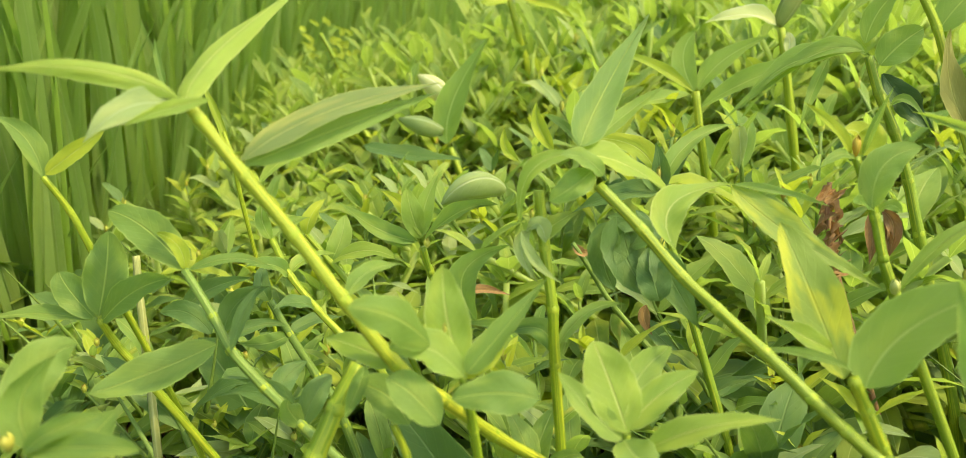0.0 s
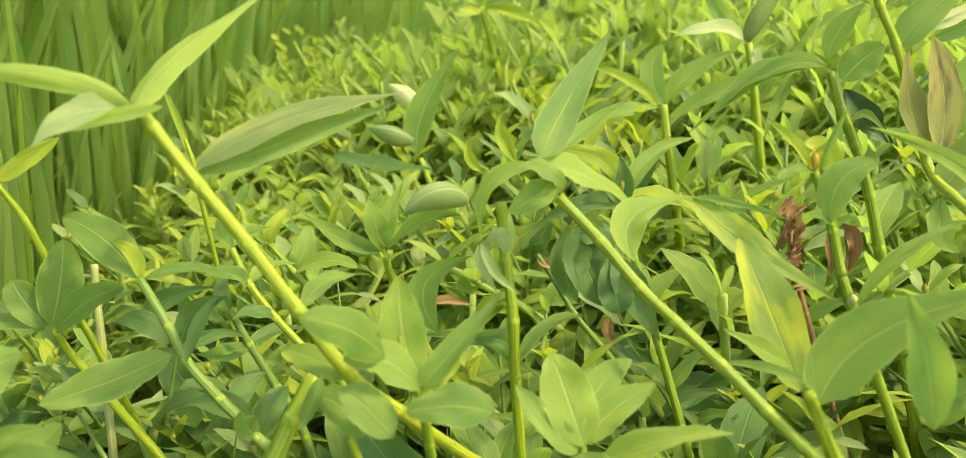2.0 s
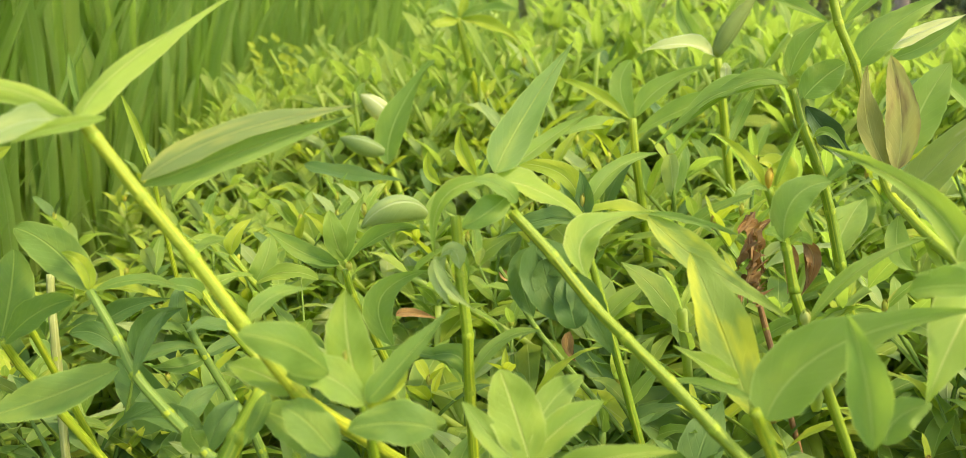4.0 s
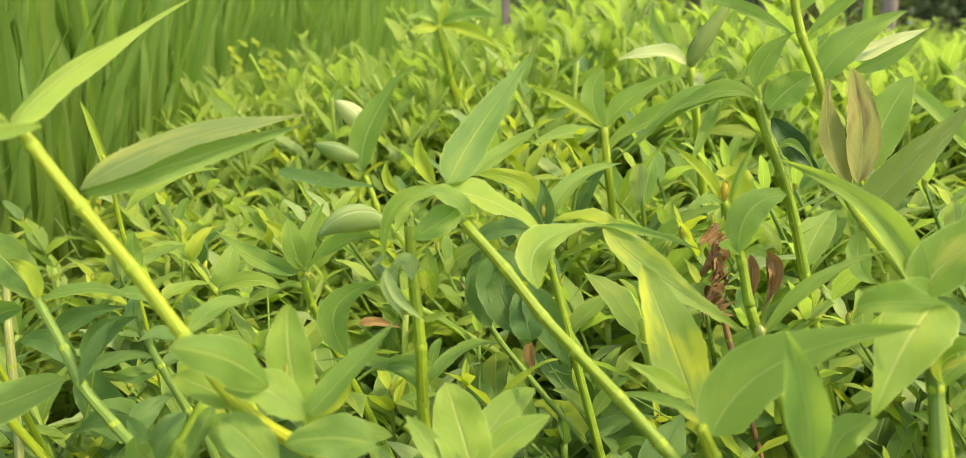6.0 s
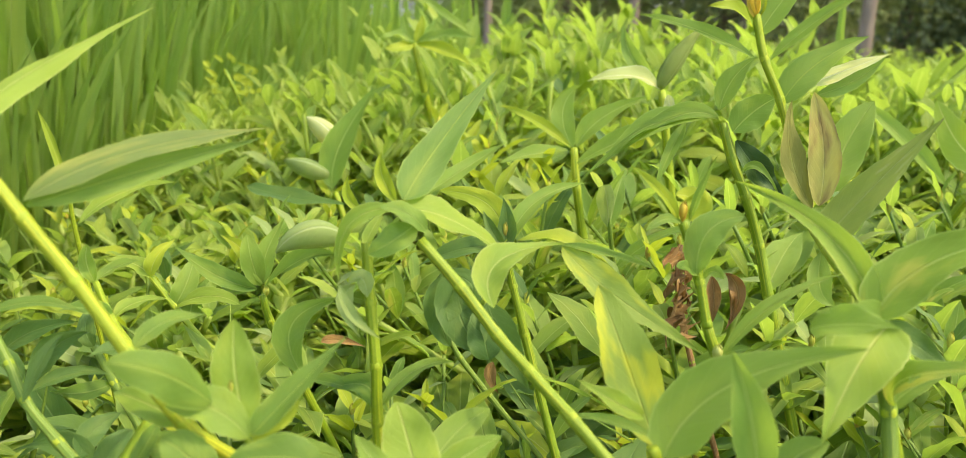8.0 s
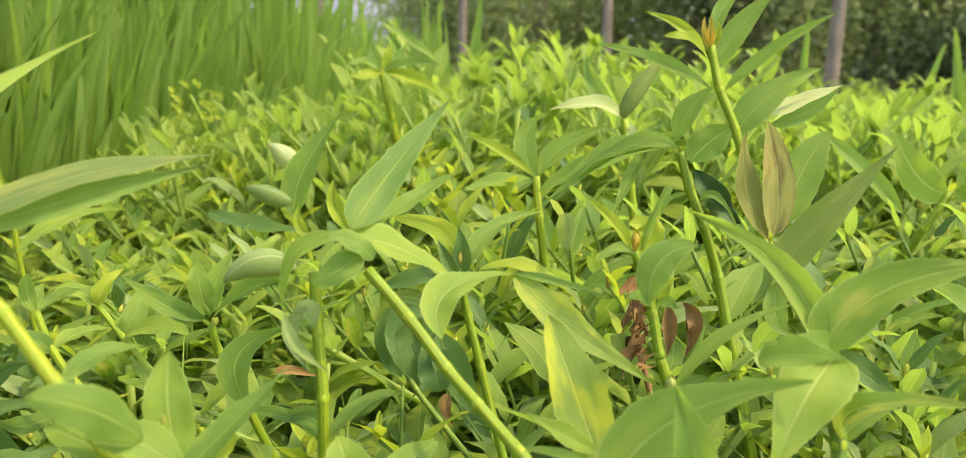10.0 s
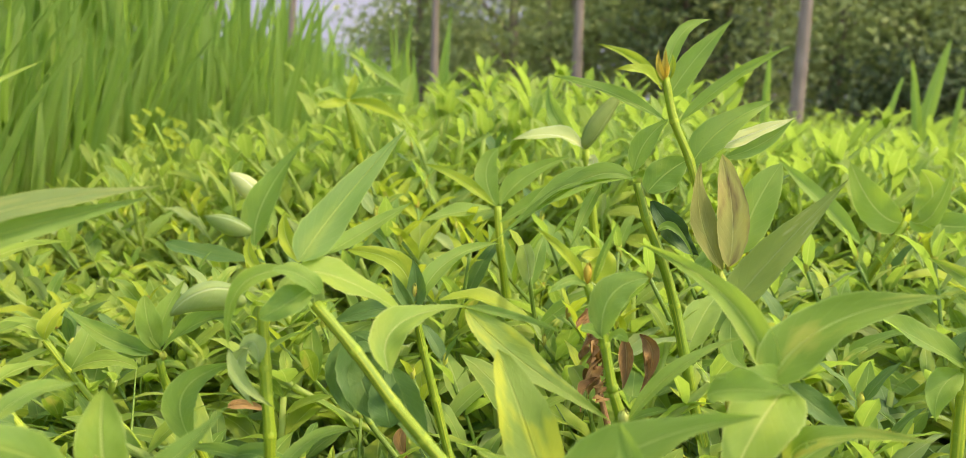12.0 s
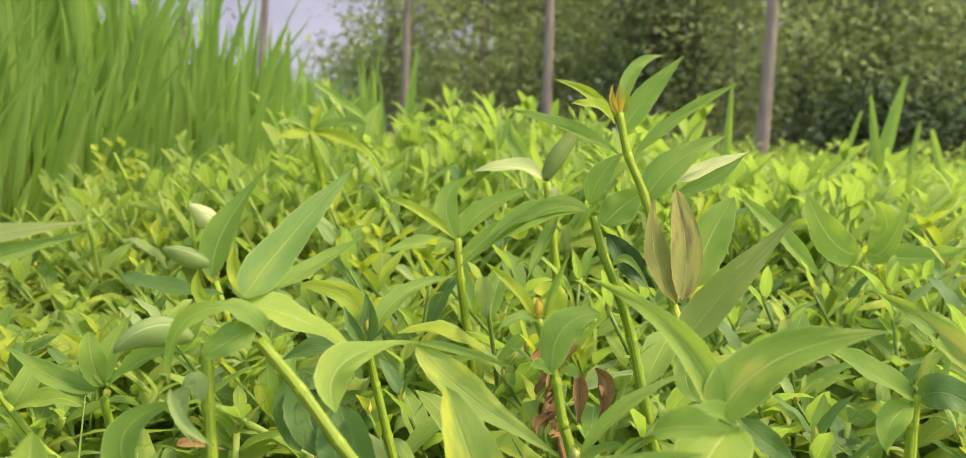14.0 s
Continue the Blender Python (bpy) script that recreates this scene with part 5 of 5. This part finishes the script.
leaf(p, (0.110, 0.565, 0.277), (0.120, 0.569, 0.287), (0.128, 0.573, 0.294), 0.0068, (-0.227, -0.762, 0.607), 0.60, 'L', 'B')
leaf(p, (0.117, 0.468, 0.304), (0.119, 0.465, 0.291), (0.117, 0.460, 0.277), 0.0092, (-0.217, -0.940, 0.262), 0.60, 'L', 'B')


# ---- weeds of the field, near ones as plants of their own ----
def border(y):
    """Where the weeds end and the rice begins."""
    return -0.40 - 0.21 * min(2.4, max(0.3, y))


def hollow(x, y):
    """The bare patch round the withered weeds."""
    return math.hypot((x - 0.115) / 0.05, (y - 0.50) / 0.10) < 1


def canopy(x, y):
    """Height of the weeds: lower towards the rice."""
    edge = min(1.0, max(0.0, (x - border(y)) / 0.6))
    rise = math.exp(-((x + 0.02) / 0.5) ** 2 - ((y - 1.8) / 0.45) ** 2)
    return 0.225 + 0.09 * edge + 0.10 * rise + 0.03 * noise.noise((x * 3, y * 3, 4))


def random_weed(height, rng, leaves, rows, cols):
    """Points of one weed with its foot at the origin: stem path and a list of leaves."""
    lean = Vector((rng.uniform(-0.7, 0.15), rng.uniform(-0.35, 0.35), 0))
    path = [Vector((0, 0, 0)) + lean * height * s ** 1.4 + Vector((rng.uniform(-1, 1) * 0.008, rng.uniform(-1, 1) * 0.008, height * s)) for s in (0, 0.25, 0.5, 0.75, 1.0)]
    blades = []
    pairs = leaves // 2
    turn = rng.uniform(0, 6.28)
    for k in range(pairs):
        s = 1.0 - 0.75 * (k / pairs) ** 1.25
        f = s * 4
        i = min(3, int(f))
        at = path[i].lerp(path[i + 1], f - i)
        turn += 1.57 + rng.uniform(-0.35, 0.35)
        for side in (0, math.pi):
            a = turn + side + rng.uniform(-0.25, 0.25)
            out = Vector((math.cos(a), math.sin(a), 0))
            size = (0.029 + 0.031 * min(1, k / 2.0)) * rng.uniform(0.7, 1.45)
            rise = (1.25 - 0.33 * k) + rng.uniform(-0.5, 0.4)
            tip = at + (out + Vector((0, 0, rise))).normalized() * size
            mid = at.lerp(tip, 0.5) + Vector((0, 0, size * rng.uniform(0.05, 0.16)))
            up = Vector((rng.uniform(-0.5, 0.5), rng.uniform(-0.9, 0.3), 1)) - out * 0.35
            blades.append((at, mid, tip, size * rng.uniform(0.21, 0.33), up, rng.uniform(0.1, 0.4), rng.choice("LLLE")))
    return path, blades


near_rng = random.Random(21)
models = []
for k in range(9):
    height = 0.30
    path, blades = random_weed(height, near_rng, near_rng.choice((12, 14, 16)), 7, 4)
    ob = weed("green field weed with opposite oval leaves and leaning stem", (0, 0, 0))
    line = smooth_path(path, 3)
    pts, faces = tube_points(line, [0.0026 - 0.0001 * i for i in range(13)], 8, 0.05)
    child("stem", mesh_of("stem", pts, faces, STEM_DULL, tube_uv(line, 8)), ob)
    for j, (b, m, t, w, n, f, shape) in enumerate(blades):
        # lower leaves draw deep green more often: older, and with shade in the colour
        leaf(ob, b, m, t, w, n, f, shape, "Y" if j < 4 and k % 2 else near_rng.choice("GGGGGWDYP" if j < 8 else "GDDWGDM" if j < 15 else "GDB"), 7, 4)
    bud(ob, path[-1] + Vector((0, 0, 0.003)), 0.014, 0.005, near_rng.choice("RRY"))
    models.append(ob)

spots = []
tries = 0
while len(spots) < 272 and tries < 20000:
    tries += 1
    y = near_rng.uniform(0.30, 1.25)
    x = near_rng.uniform(-0.16 - 0.75 * y, 0.16 + 0.70 * y)
    if x < border(y) + 0.02 or hollow(x, y):
        continue
    gap = 0.034 + 0.018 * y
    if any((x - u) ** 2 + (y - v) ** 2 < gap * gap for u, v in spots):
        continue
    spots.append((x, y))
for i, (x, y) in enumerate(spots):
    # low under the nearest stems, full height behind them
    full = canopy(x, y)
    tall = full * near_rng.uniform(0.85, 1.12) * (0.93 if y < 0.95 else 1.0) if y > 0.62 else full * (0.50 + 0.38 * max(0, (y - 0.3) / 0.32)) * near_rng.uniform(0.9, 1.1)
    grow = tall / 0.30
    m = pose(x + 0.3 * 0.3 * grow, y, 0, 0, 0, near_rng.uniform(-35, 35)) @ Matrix.Diagonal((max(0.85, grow), max(0.85, grow), grow, 1))
    ob = copy_thing(models[i % len(models)], m)
    ob.scale = (max(0.85, grow), max(0.85, grow), grow)
low_models = []
for k in range(4):
    path, blades = random_weed(0.16, near_rng, 12, 7, 4)
    ob = weed("low green weed with small leaves under the tall stems", (0, 0, 0))
    line = smooth_path(path, 3)
    pts, faces = tube_points(line, [0.0022] * 13, 7, 0.05)
    child("stem", mesh_of("stem", pts, faces, STEM_DULL, tube_uv(line, 7)), ob)
    for j, (b, m, t, w, n, f, shape) in enumerate(blades):
        # mostly deep green, for old leaves and for the shade painted in low down
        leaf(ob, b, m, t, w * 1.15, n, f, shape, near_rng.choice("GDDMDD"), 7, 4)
    low_models.append(ob)
for i in range(84):
    y = near_rng.uniform(0.26, 0.66)
    x = near_rng.uniform(-0.14 - 0.7 * y, 0.14 + 0.66 * y)
    s = near_rng.uniform(0.75, 1.25)
    if hollow(x, y):
        continue
    ob = copy_thing(low_models[i % 4], pose(x + 0.04, y, 0, 0, 0, near_rng.uniform(-60, 60)))
    ob.scale = (s, s, s)
models += low_models
for ob in models:
    for part in list(ob.children_recursive):
        bpy.data.objects.remove(part)
    bpy.data.objects.remove(ob)


# ---- the rest of the field ----
def scatter(name, kinds, places, mat, label, category):
    """Many plants in one mesh: each kind is (points, faces, uvs), each place (kind, 4x4 matrix)."""
    all_p, all_f, all_uv, start = [], [], [], 0
    arrays = [(np.array([tuple(q) for q in p]), np.array(f), np.array(u)) for p, f, u in kinds]
    for k, m in places:
        p, f, u = arrays[k]
        mm = np.array(m)
        all_p.append(p @ mm[:3, :3].T + mm[:3, 3])
        all_f.append(f + start)
        all_uv.append(u)
        start += len(p)
    p, f, u = np.concatenate(all_p), np.concatenate(all_f), np.concatenate(all_uv)
    me = bpy.data.meshes.new(name)
    me.vertices.add(len(p))
    me.vertices.foreach_set("co", p.astype(np.float32).ravel())
    me.loops.add(f.size)
    me.loops.foreach_set("vertex_index", f.astype(np.int32).ravel())
    me.polygons.add(len(f))
    me.polygons.foreach_set("loop_start", np.arange(0, f.size, 4, dtype=np.int32))
    me.polygons.foreach_set("use_smooth", np.ones(len(f), dtype=bool))
    layer = me.uv_layers.new(name="UVMap")
    layer.data.foreach_set("uv", u[f.ravel()].astype(np.float32).ravel())
    me.materials.append(mat)
    me.update(calc_edges=True)
    me.validate()
    return tagged(new(name, me), label, category, kind="stuff")


def weed_kind(rng, leaves, rows, cols):
    path, blades = random_weed(0.30, rng, leaves, rows, cols)
    pts, faces, uvs = [], [], []
    tube, tf = tube_points(path, [0.0028] * 5, 4)
    pts, faces = list(tube), [q for q in tf if len(q) == 4]
    uvs = [(0.5, 0.5)] * len(tube)
    for b, m, t, w, n, f, shape in blades:
        q, v = leaf_points(b, m, t, w * 1.1, n, f, shape, rows, cols, 1.0, rng)
        faces += grid_faces(rows, cols, len(pts))
        pts += q
        uvs += v
    return pts, faces, uvs


far_rng = random.Random(5)
kinds = [weed_kind(far_rng, 14, 4, 2) for _ in range(8)] + [weed_kind(far_rng, 12, 2, 2) for _ in range(8)]
places = []
for _ in range(5300):
    y = 1.15 + 9.0 * far_rng.random() ** 1.9
    x = far_rng.uniform(max(border(y), -0.3 - 0.7 * y), 0.4 + 0.85 * y)
    grow = canopy(x, y) * far_rng.uniform(0.7, 1.2) / 0.30
    wide = grow * (0.9 + 0.03 * y)
    places.append((far_rng.randrange(8) + (8 if y > 2.1 else 0), pose(x, y, 0, 0, 0, far_rng.uniform(0, 360)) @ Matrix.Diagonal((wide, wide, grow, 1))))
for _ in range(950):
    # undergrowth between the nearer plants
    y = far_rng.uniform(0.6, 1.7)
    x = far_rng.uniform(-0.15 - 0.7 * y, 0.16 + 0.68 * y)
    if x < border(y):
        continue
    grow = canopy(x, y) * far_rng.uniform(0.5, 0.88) / 0.30
    places.append((far_rng.randrange(8), pose(x, y, 0, 0, 0, far_rng.uniform(0, 360)) @ Matrix.Diagonal((1.1, 1.1, grow, 1))))
for _ in range(2300):
    # round and behind the camera, and out to the trees
    pick = far_rng.random()
    if pick < 0.5:
        x, y = -0.7 + 4.4 * far_rng.random() ** 1.3, far_rng.uniform(-2.6, 1.8)
        if y > -0.25 and abs(x) < 0.35 + 0.75 * max(0, y):
            continue
        grow = far_rng.uniform(0.75, 1.1)
    elif pick < 0.85:
        y = far_rng.uniform(1.0, 7.0)
        x = far_rng.uniform(0.4 + 0.8 * y, 1.8 + 1.1 * y)
        grow = far_rng.uniform(0.8, 1.15)
    else:
        y = far_rng.uniform(7, 19)
        x = far_rng.uniform(-0.7, 0.8 * y)
        grow = far_rng.uniform(1.2, 1.9)
    wide = 1.25 * grow * (1 + 0.045 * max(0, y))
    places.append((8 + far_rng.randrange(8), pose(x, y, 0, 0, 0, far_rng.uniform(0, 360)) @ Matrix.Diagonal((wide, wide, grow, 1))))
scatter("weed_carpet", kinds, places, FIELD, "dense field of green leafy weeds", "weeds")


# ---- bare stalks crossing low down ----
def stalk_kind(rng):
    h = 0.22
    lean = Vector((rng.uniform(-1.3, 0.3), rng.uniform(-0.5, 0.5), 0)) * h
    line = smooth_path([Vector((0, 0, 0)), lean * 0.25 + Vector((0, 0, h * 0.4)), lean * 0.6 + Vector((0.006, 0, h * 0.72)), lean + Vector((0, 0, h))], 3)
    p, f = tube_points(line, [(0.0015 + (0.0004 if i % 3 == 0 else 0)) * min(1.0, 0.15 + 0.25 * (len(line) - 1 - i)) for i in range(len(line))], 6)
    return p, [q for q in f if len(q) == 4], tube_uv(line, 6)


kinds = [stalk_kind(far_rng) for _ in range(10)]
places = []
for _ in range(140):
    y = 0.28 + 1.1 * far_rng.random() ** 1.3
    x = far_rng.uniform(-0.18 - 0.7 * y, 0.2 + 0.68 * y)
    s = far_rng.uniform(0.7, 1.15)
    places.append((far_rng.randrange(10), pose(x + 0.1, y, 0, 0, 0, far_rng.uniform(-50, 50)) @ Matrix.Scale(s, 4)))
meshes = [mesh_of("weed_stalk", p, f, STEM_DULL, u) for p, f, u in kinds]
for k, m in places:
    ob = new("weed_stalk", meshes[k])
    ob.matrix_world = m
    tagged(ob, "thin bare green weed stalk leaning among the weeds", "stalk", "bare weed stalks")


# ---- dead leaves on the soil ----
def litter_kind(rng):
    a = rng.uniform(0, 6.28)
    t = Vector((math.cos(a), math.sin(a), rng.uniform(-0.1, 0.5))) * 0.045
    return leaf_points((0, 0, 0), t * 0.5 + Vector((0, 0, 0.008)), t, rng.uniform(0.012, 0.02), (rng.uniform(-0.5, 0.5), rng.uniform(-0.5, 0.5), 1), rng.uniform(0.2, 0.9), "L", 5, 2, 2.0, rng)


kinds = []
for _ in range(8):
    q, v = litter_kind(far_rng)
    kinds.append((q, grid_faces(5, 2), v))
places = []
for _ in range(900):
    y = 0.2 + 1.2 * far_rng.random()
    x = far_rng.uniform(-0.2 - 0.7 * y, 0.2 + 0.7 * y)
    places.append((far_rng.randrange(8), pose(x, y, 0.006 + 0.03 * far_rng.random() ** 2, far_rng.uniform(-15, 15), far_rng.uniform(-15, 15), far_rng.uniform(0, 360))))
LITTER = leaf_material("litter_leaves", (0.15, 0.085, 0.03), (0.34, 0.22, 0.08), (0.36, 0.26, 0.1), (0.3, 0.16, 0.04), rough=0.8, through_light=0.15, island=True)
scatter("leaf_litter", kinds, places, LITTER, "scattered curled brown dead leaves on the soil", "dead leaves")


# ---- rice beside the weeds ----
def blade_kind(rng, n):
    """A tuft of n long upright blades."""
    pts, faces, uvs = [], [], []
    for _ in range(n):
        a = rng.uniform(0, 6.28)
        out = Vector((math.cos(a), math.sin(a), 0))
        b = out * rng.uniform(0, 0.03)
        high = 0.46 + 0.6 * rng.random() ** 1.1
        spread = rng.uniform(0.02, 0.24) * high
        t = b + out * spread + Vector((0.12 * high, 0, high))
        m = b + out * spread * 0.3 + Vector((0, 0, high * 0.56))
        side = Vector((rng.uniform(-1, 1), rng.uniform(-1, 1), 0.1)).normalized()
        q, v = leaf_points(b, m, t, rng.uniform(0.02, 0.037), side, 0.3, "S", 5, 2, 0.3, rng)
        faces += grid_faces(5, 2, len(pts))
        pts += q
        uvs += v
    return pts, faces, uvs


rice_rng = random.Random(11)
kinds = [blade_kind(rice_rng, 7) for _ in range(7)]
places = []
for _ in range(860):
    y = 0.5 + 6.5 * rice_rng.random() ** 1.2
    x = border(y) - 0.07 - (1.2 + 0.7 * max(0, y)) * rice_rng.random() ** 1.2
    s = rice_rng.uniform(0.85, 1.15) * (1.0 if y < 3.8 else 0.85)
    places.append((rice_rng.randrange(7), pose(x, y, 0, 0, 0, rice_rng.uniform(0, 360)) @ Matrix.Scale(s, 4)))
for _ in range(700):
    # the stand goes on away from the weeds
    y = rice_rng.uniform(-2.6, 4.0)
    x = -1.3 - 3.0 * rice_rng.random() ** 1.6
    places.append((rice_rng.randrange(7), pose(x, y, 0, 0, 0, rice_rng.uniform(0, 360)) @ Matrix.Scale(rice_rng.uniform(0.85, 1.1), 4)))
for _ in range(2000):
    # short young blades fill the feet of the stand
    y = rice_rng.uniform(0.5, 4.8)
    x = border(y) - 0.02 - 1.1 * rice_rng.random() ** 1.5
    s = rice_rng.uniform(0.38, 0.66)
    places.append((rice_rng.randrange(7), pose(x, y, 0, 0, 0, rice_rng.uniform(0, 360)) @ Matrix.Scale(s, 4)))
scatter("rice_field", kinds, places, RICE, "dense stand of tall green rice blades", "rice")


# ---- single tall grass tufts among the weeds ----
grass_rng = random.Random(3)
for x, y, count, high in ((-0.16, 1.75, 4, 0.62), (-0.42, 1.6, 4, 0.6), (-0.3, 2.2, 5, 0.7)):
    tuft = tagged(new("grass_tuft"), "upright tuft of long narrow grass blades", "grass", "grass tufts")
    tuft.location = (x, y, 0)
    for _ in range(count):
        lean = Vector((grass_rng.uniform(-0.1, 0.16), grass_rng.uniform(-0.08, 0.08), 0))
        foot = Vector((grass_rng.uniform(-0.03, 0.03), grass_rng.uniform(-0.03, 0.03), 0))
        top = grass_rng.uniform(0.75, 1.05) * high
        q, v = leaf_points(foot, foot + lean * 0.35 + Vector((0, 0, top * 0.55)), foot + lean + Vector((0, 0, top)), grass_rng.uniform(0.016, 0.026), (grass_rng.uniform(-0.6, 0.6), -1, 0.2), 0.3, "S", 10, 2, 0.3, grass_rng)
        child("blade", mesh_of("blade", q, grid_faces(10, 2), LEAF["G"], v), tuft)


# ---- trees behind ----
def tree(x, y, height, girth, crown_low, spread, label, seed, leaves=1500, lean=0.0, size=0.16, foliage=TREE):
    rng = random.Random(seed)
    top = tagged(new("tree"), label, "tree", "trees behind the field")
    top.location = (x, y, 0)
    trunk = [Vector((lean * height * s + 0.05 * math.sin(s * 5 + seed), 0.04 * math.cos(s * 4 + seed), height * s)) for s in (0, 0.15, 0.3, 0.45, 0.6, 0.75, 0.9, 1.0)]
    pts, faces = tube_points(smooth_path(trunk, 2), [girth * (1.15 - 0.9 * i / 14) for i in range(15)], 9, 0.03)
    child("trunk", mesh_of("trunk", pts, faces, BARK), top)
    clumps = []
    for _ in range(14):
        s = rng.uniform(crown_low, 1.0)
        i = min(6, int(s * 7))
        base = trunk[i].lerp(trunk[i + 1], 0.5)
        a = rng.uniform(0, 6.28)
        reach = spread * rng.uniform(0.4, 1.0) * (1.1 - 0.5 * (s - crown_low) / max(0.01, 1 - crown_low))
        tip = base + Vector((math.cos(a) * reach, math.sin(a) * reach, reach * rng.uniform(0.0, 0.6)))
        lp, lf = tube_points([base, base.lerp(tip, 0.5) + Vector((0, 0, 0.08)), tip], [girth * 0.35, girth * 0.22, girth * 0.08], 6)
        child("limb", mesh_of("limb", lp, lf, BARK), top)
        clumps += [tip, base.lerp(tip, 0.6)]
    p, f, u = [], [], []
    for _ in range(leaves):
        c = rng.choice(clumps) + Vector((rng.gauss(0, 1), rng.gauss(0, 1), rng.gauss(0, 0.7))) * spread * 0.27
        d = Vector((rng.gauss(0, 1), rng.gauss(0, 1), rng.gauss(-0.3, 0.7))).normalized() * size * rng.uniform(0.6, 1.3)
        n = Vector((rng.gauss(0, 1), rng.gauss(-0.3, 1), 0.7)).normalized()
        q, v = leaf_points(c, c + d * 0.5 + Vector((0, 0, size * 0.08)), c + d, size * 0.45, n, 0.15, "E", 2, 1, 0, rng)
        f += grid_faces(2, 1, len(p))
        p += q
        u += v
    child("crown", mesh_of("crown", p, f, foliage, u), top, "ragged green crown of small leaves")
    return top


TALL = "tall slim tree with pale grey trunk and high crown"
BUSHY = "dense dark green leafy tree behind the field"
tree(3.48, 11.4, 6.5, 0.085, 0.45, 1.6, TALL, 1, lean=0.01)
tree(0.74, 14.4, 8.0, 0.085, 0.45, 1.8, TALL, 2, lean=0.01)
tree(-1.72, 15.2, 8.0, 0.07, 0.45, 1.6, TALL, 3, lean=0.012)
tree(-4.72, 16.6, 8.0, 0.085, 0.36, 1.7, TALL, 4, leaves=600, lean=0.012)
tree(-6.95, 18.1, 8.5, 0.10, 0.34, 2.0, TALL, 5, leaves=700, lean=0.01)
tree(-8.6, 19.0, 8.0, 0.09, 0.36, 1.8, TALL, 6, leaves=500, lean=0.01)
for k, (x, y, h) in enumerate(((-0.4, 17.5, 5.0), (0.9, 18.5, 6.0), (2.6, 17.0, 4.6), (4.0, 18.0, 6.5), (5.6, 16.0, 5.5), (7.2, 17.0, 6.5), (8.6, 15.0, 6.0), (10.2, 16.0, 6.5), (-2.5, 19.0, 7.0), (3.0, 23.0, 8.0), (6.0, 22.5, 8.5), (9.5, 22.0, 9.0), (12.5, 19.0, 8.0), (0.4, 24.0, 7.0))):
    tree(x, y, h, 0.11, 0.04, 2.3, BUSHY, 20 + k, leaves=7000, size=0.16)
# shrubs added for the shaded gap, the shade is in their leaf colour
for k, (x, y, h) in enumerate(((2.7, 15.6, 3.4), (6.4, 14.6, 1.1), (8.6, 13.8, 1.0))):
    tree(x, y, h, 0.08, 0.04, 1.5, "shrub at the wood's edge with thicket shade painted into its leaves", 50 + k, leaves=3000, size=0.17, foliage=SHADED_TREE)


# ---- far woods closing the view ----
wood_rng = random.Random(31)
clump = []
for _ in range(5):
    p, f, u = [], [], []
    for _ in range(90):
        q0 = Vector((wood_rng.gauss(0, 0.9), wood_rng.gauss(0, 0.6), wood_rng.gauss(0, 0.7)))
        d = Vector((wood_rng.gauss(0, 1), wood_rng.gauss(0, 1), wood_rng.gauss(-0.2, 0.7))).normalized() * 0.45
        q, v = leaf_points(q0, q0 + d * 0.5, q0 + d, 0.22, (wood_rng.gauss(0, 1), wood_rng.gauss(-0.4, 1), 0.7), 0.1, "E", 2, 1, 0, wood_rng)
        f += grid_faces(2, 1, len(p))
        p += q
        u += v
    clump.append((p, f, u))
places = []
for _ in range(330):
    x = wood_rng.uniform(-5, 24)
    roof = 7.0 if x > -1 else 2.2 + 1.0 * (x + 5) / 4
    places.append((wood_rng.randrange(5), pose(x, wood_rng.uniform(26, 32), 0.4 + roof * wood_rng.random(), 0, 0, wood_rng.uniform(-30, 30))))
scatter("far_woods", clump, places, TREE, "hazy olive green woods in the distance", "woods")


# ---- pale haze low in the sky, far behind the woods ----
haze, nodes, links = material("sky_haze")
cloud = nodes.new("ShaderNodeTexNoise")
cloud.inputs["Scale"].default_value, cloud.inputs["Detail"].default_value = 2.5, 4.0
links.new(nodes.new("ShaderNodeTexCoord").outputs["UV"], cloud.inputs["Vector"])
glow = nodes.new("ShaderNodeEmission")
links.new(mixed(nodes, links, (0.125, 0.133, 0.178), (0.175, 0.18, 0.22), ramp(nodes, links, cloud.outputs[0], 0.35, 0.65)), glow.inputs[0])
links.new(glow.outputs[0], nodes.new("ShaderNodeOutputMaterial").inputs[0])
arc = [radians(-75 + 6 * i) for i in range(26)]
hpts = [(260 * math.sin(a), 260 * math.cos(a), z) for z in (-6, 30, 60, 100) for a in arc]
huv = [(i / 5, j / 3) for j in range(4) for i in range(26)]
tagged(new("backdrop", mesh_of("backdrop", hpts, grid_faces(3, 25), haze, huv)), "pale lavender hazy sky low over the horizon", "sky", kind="structure")
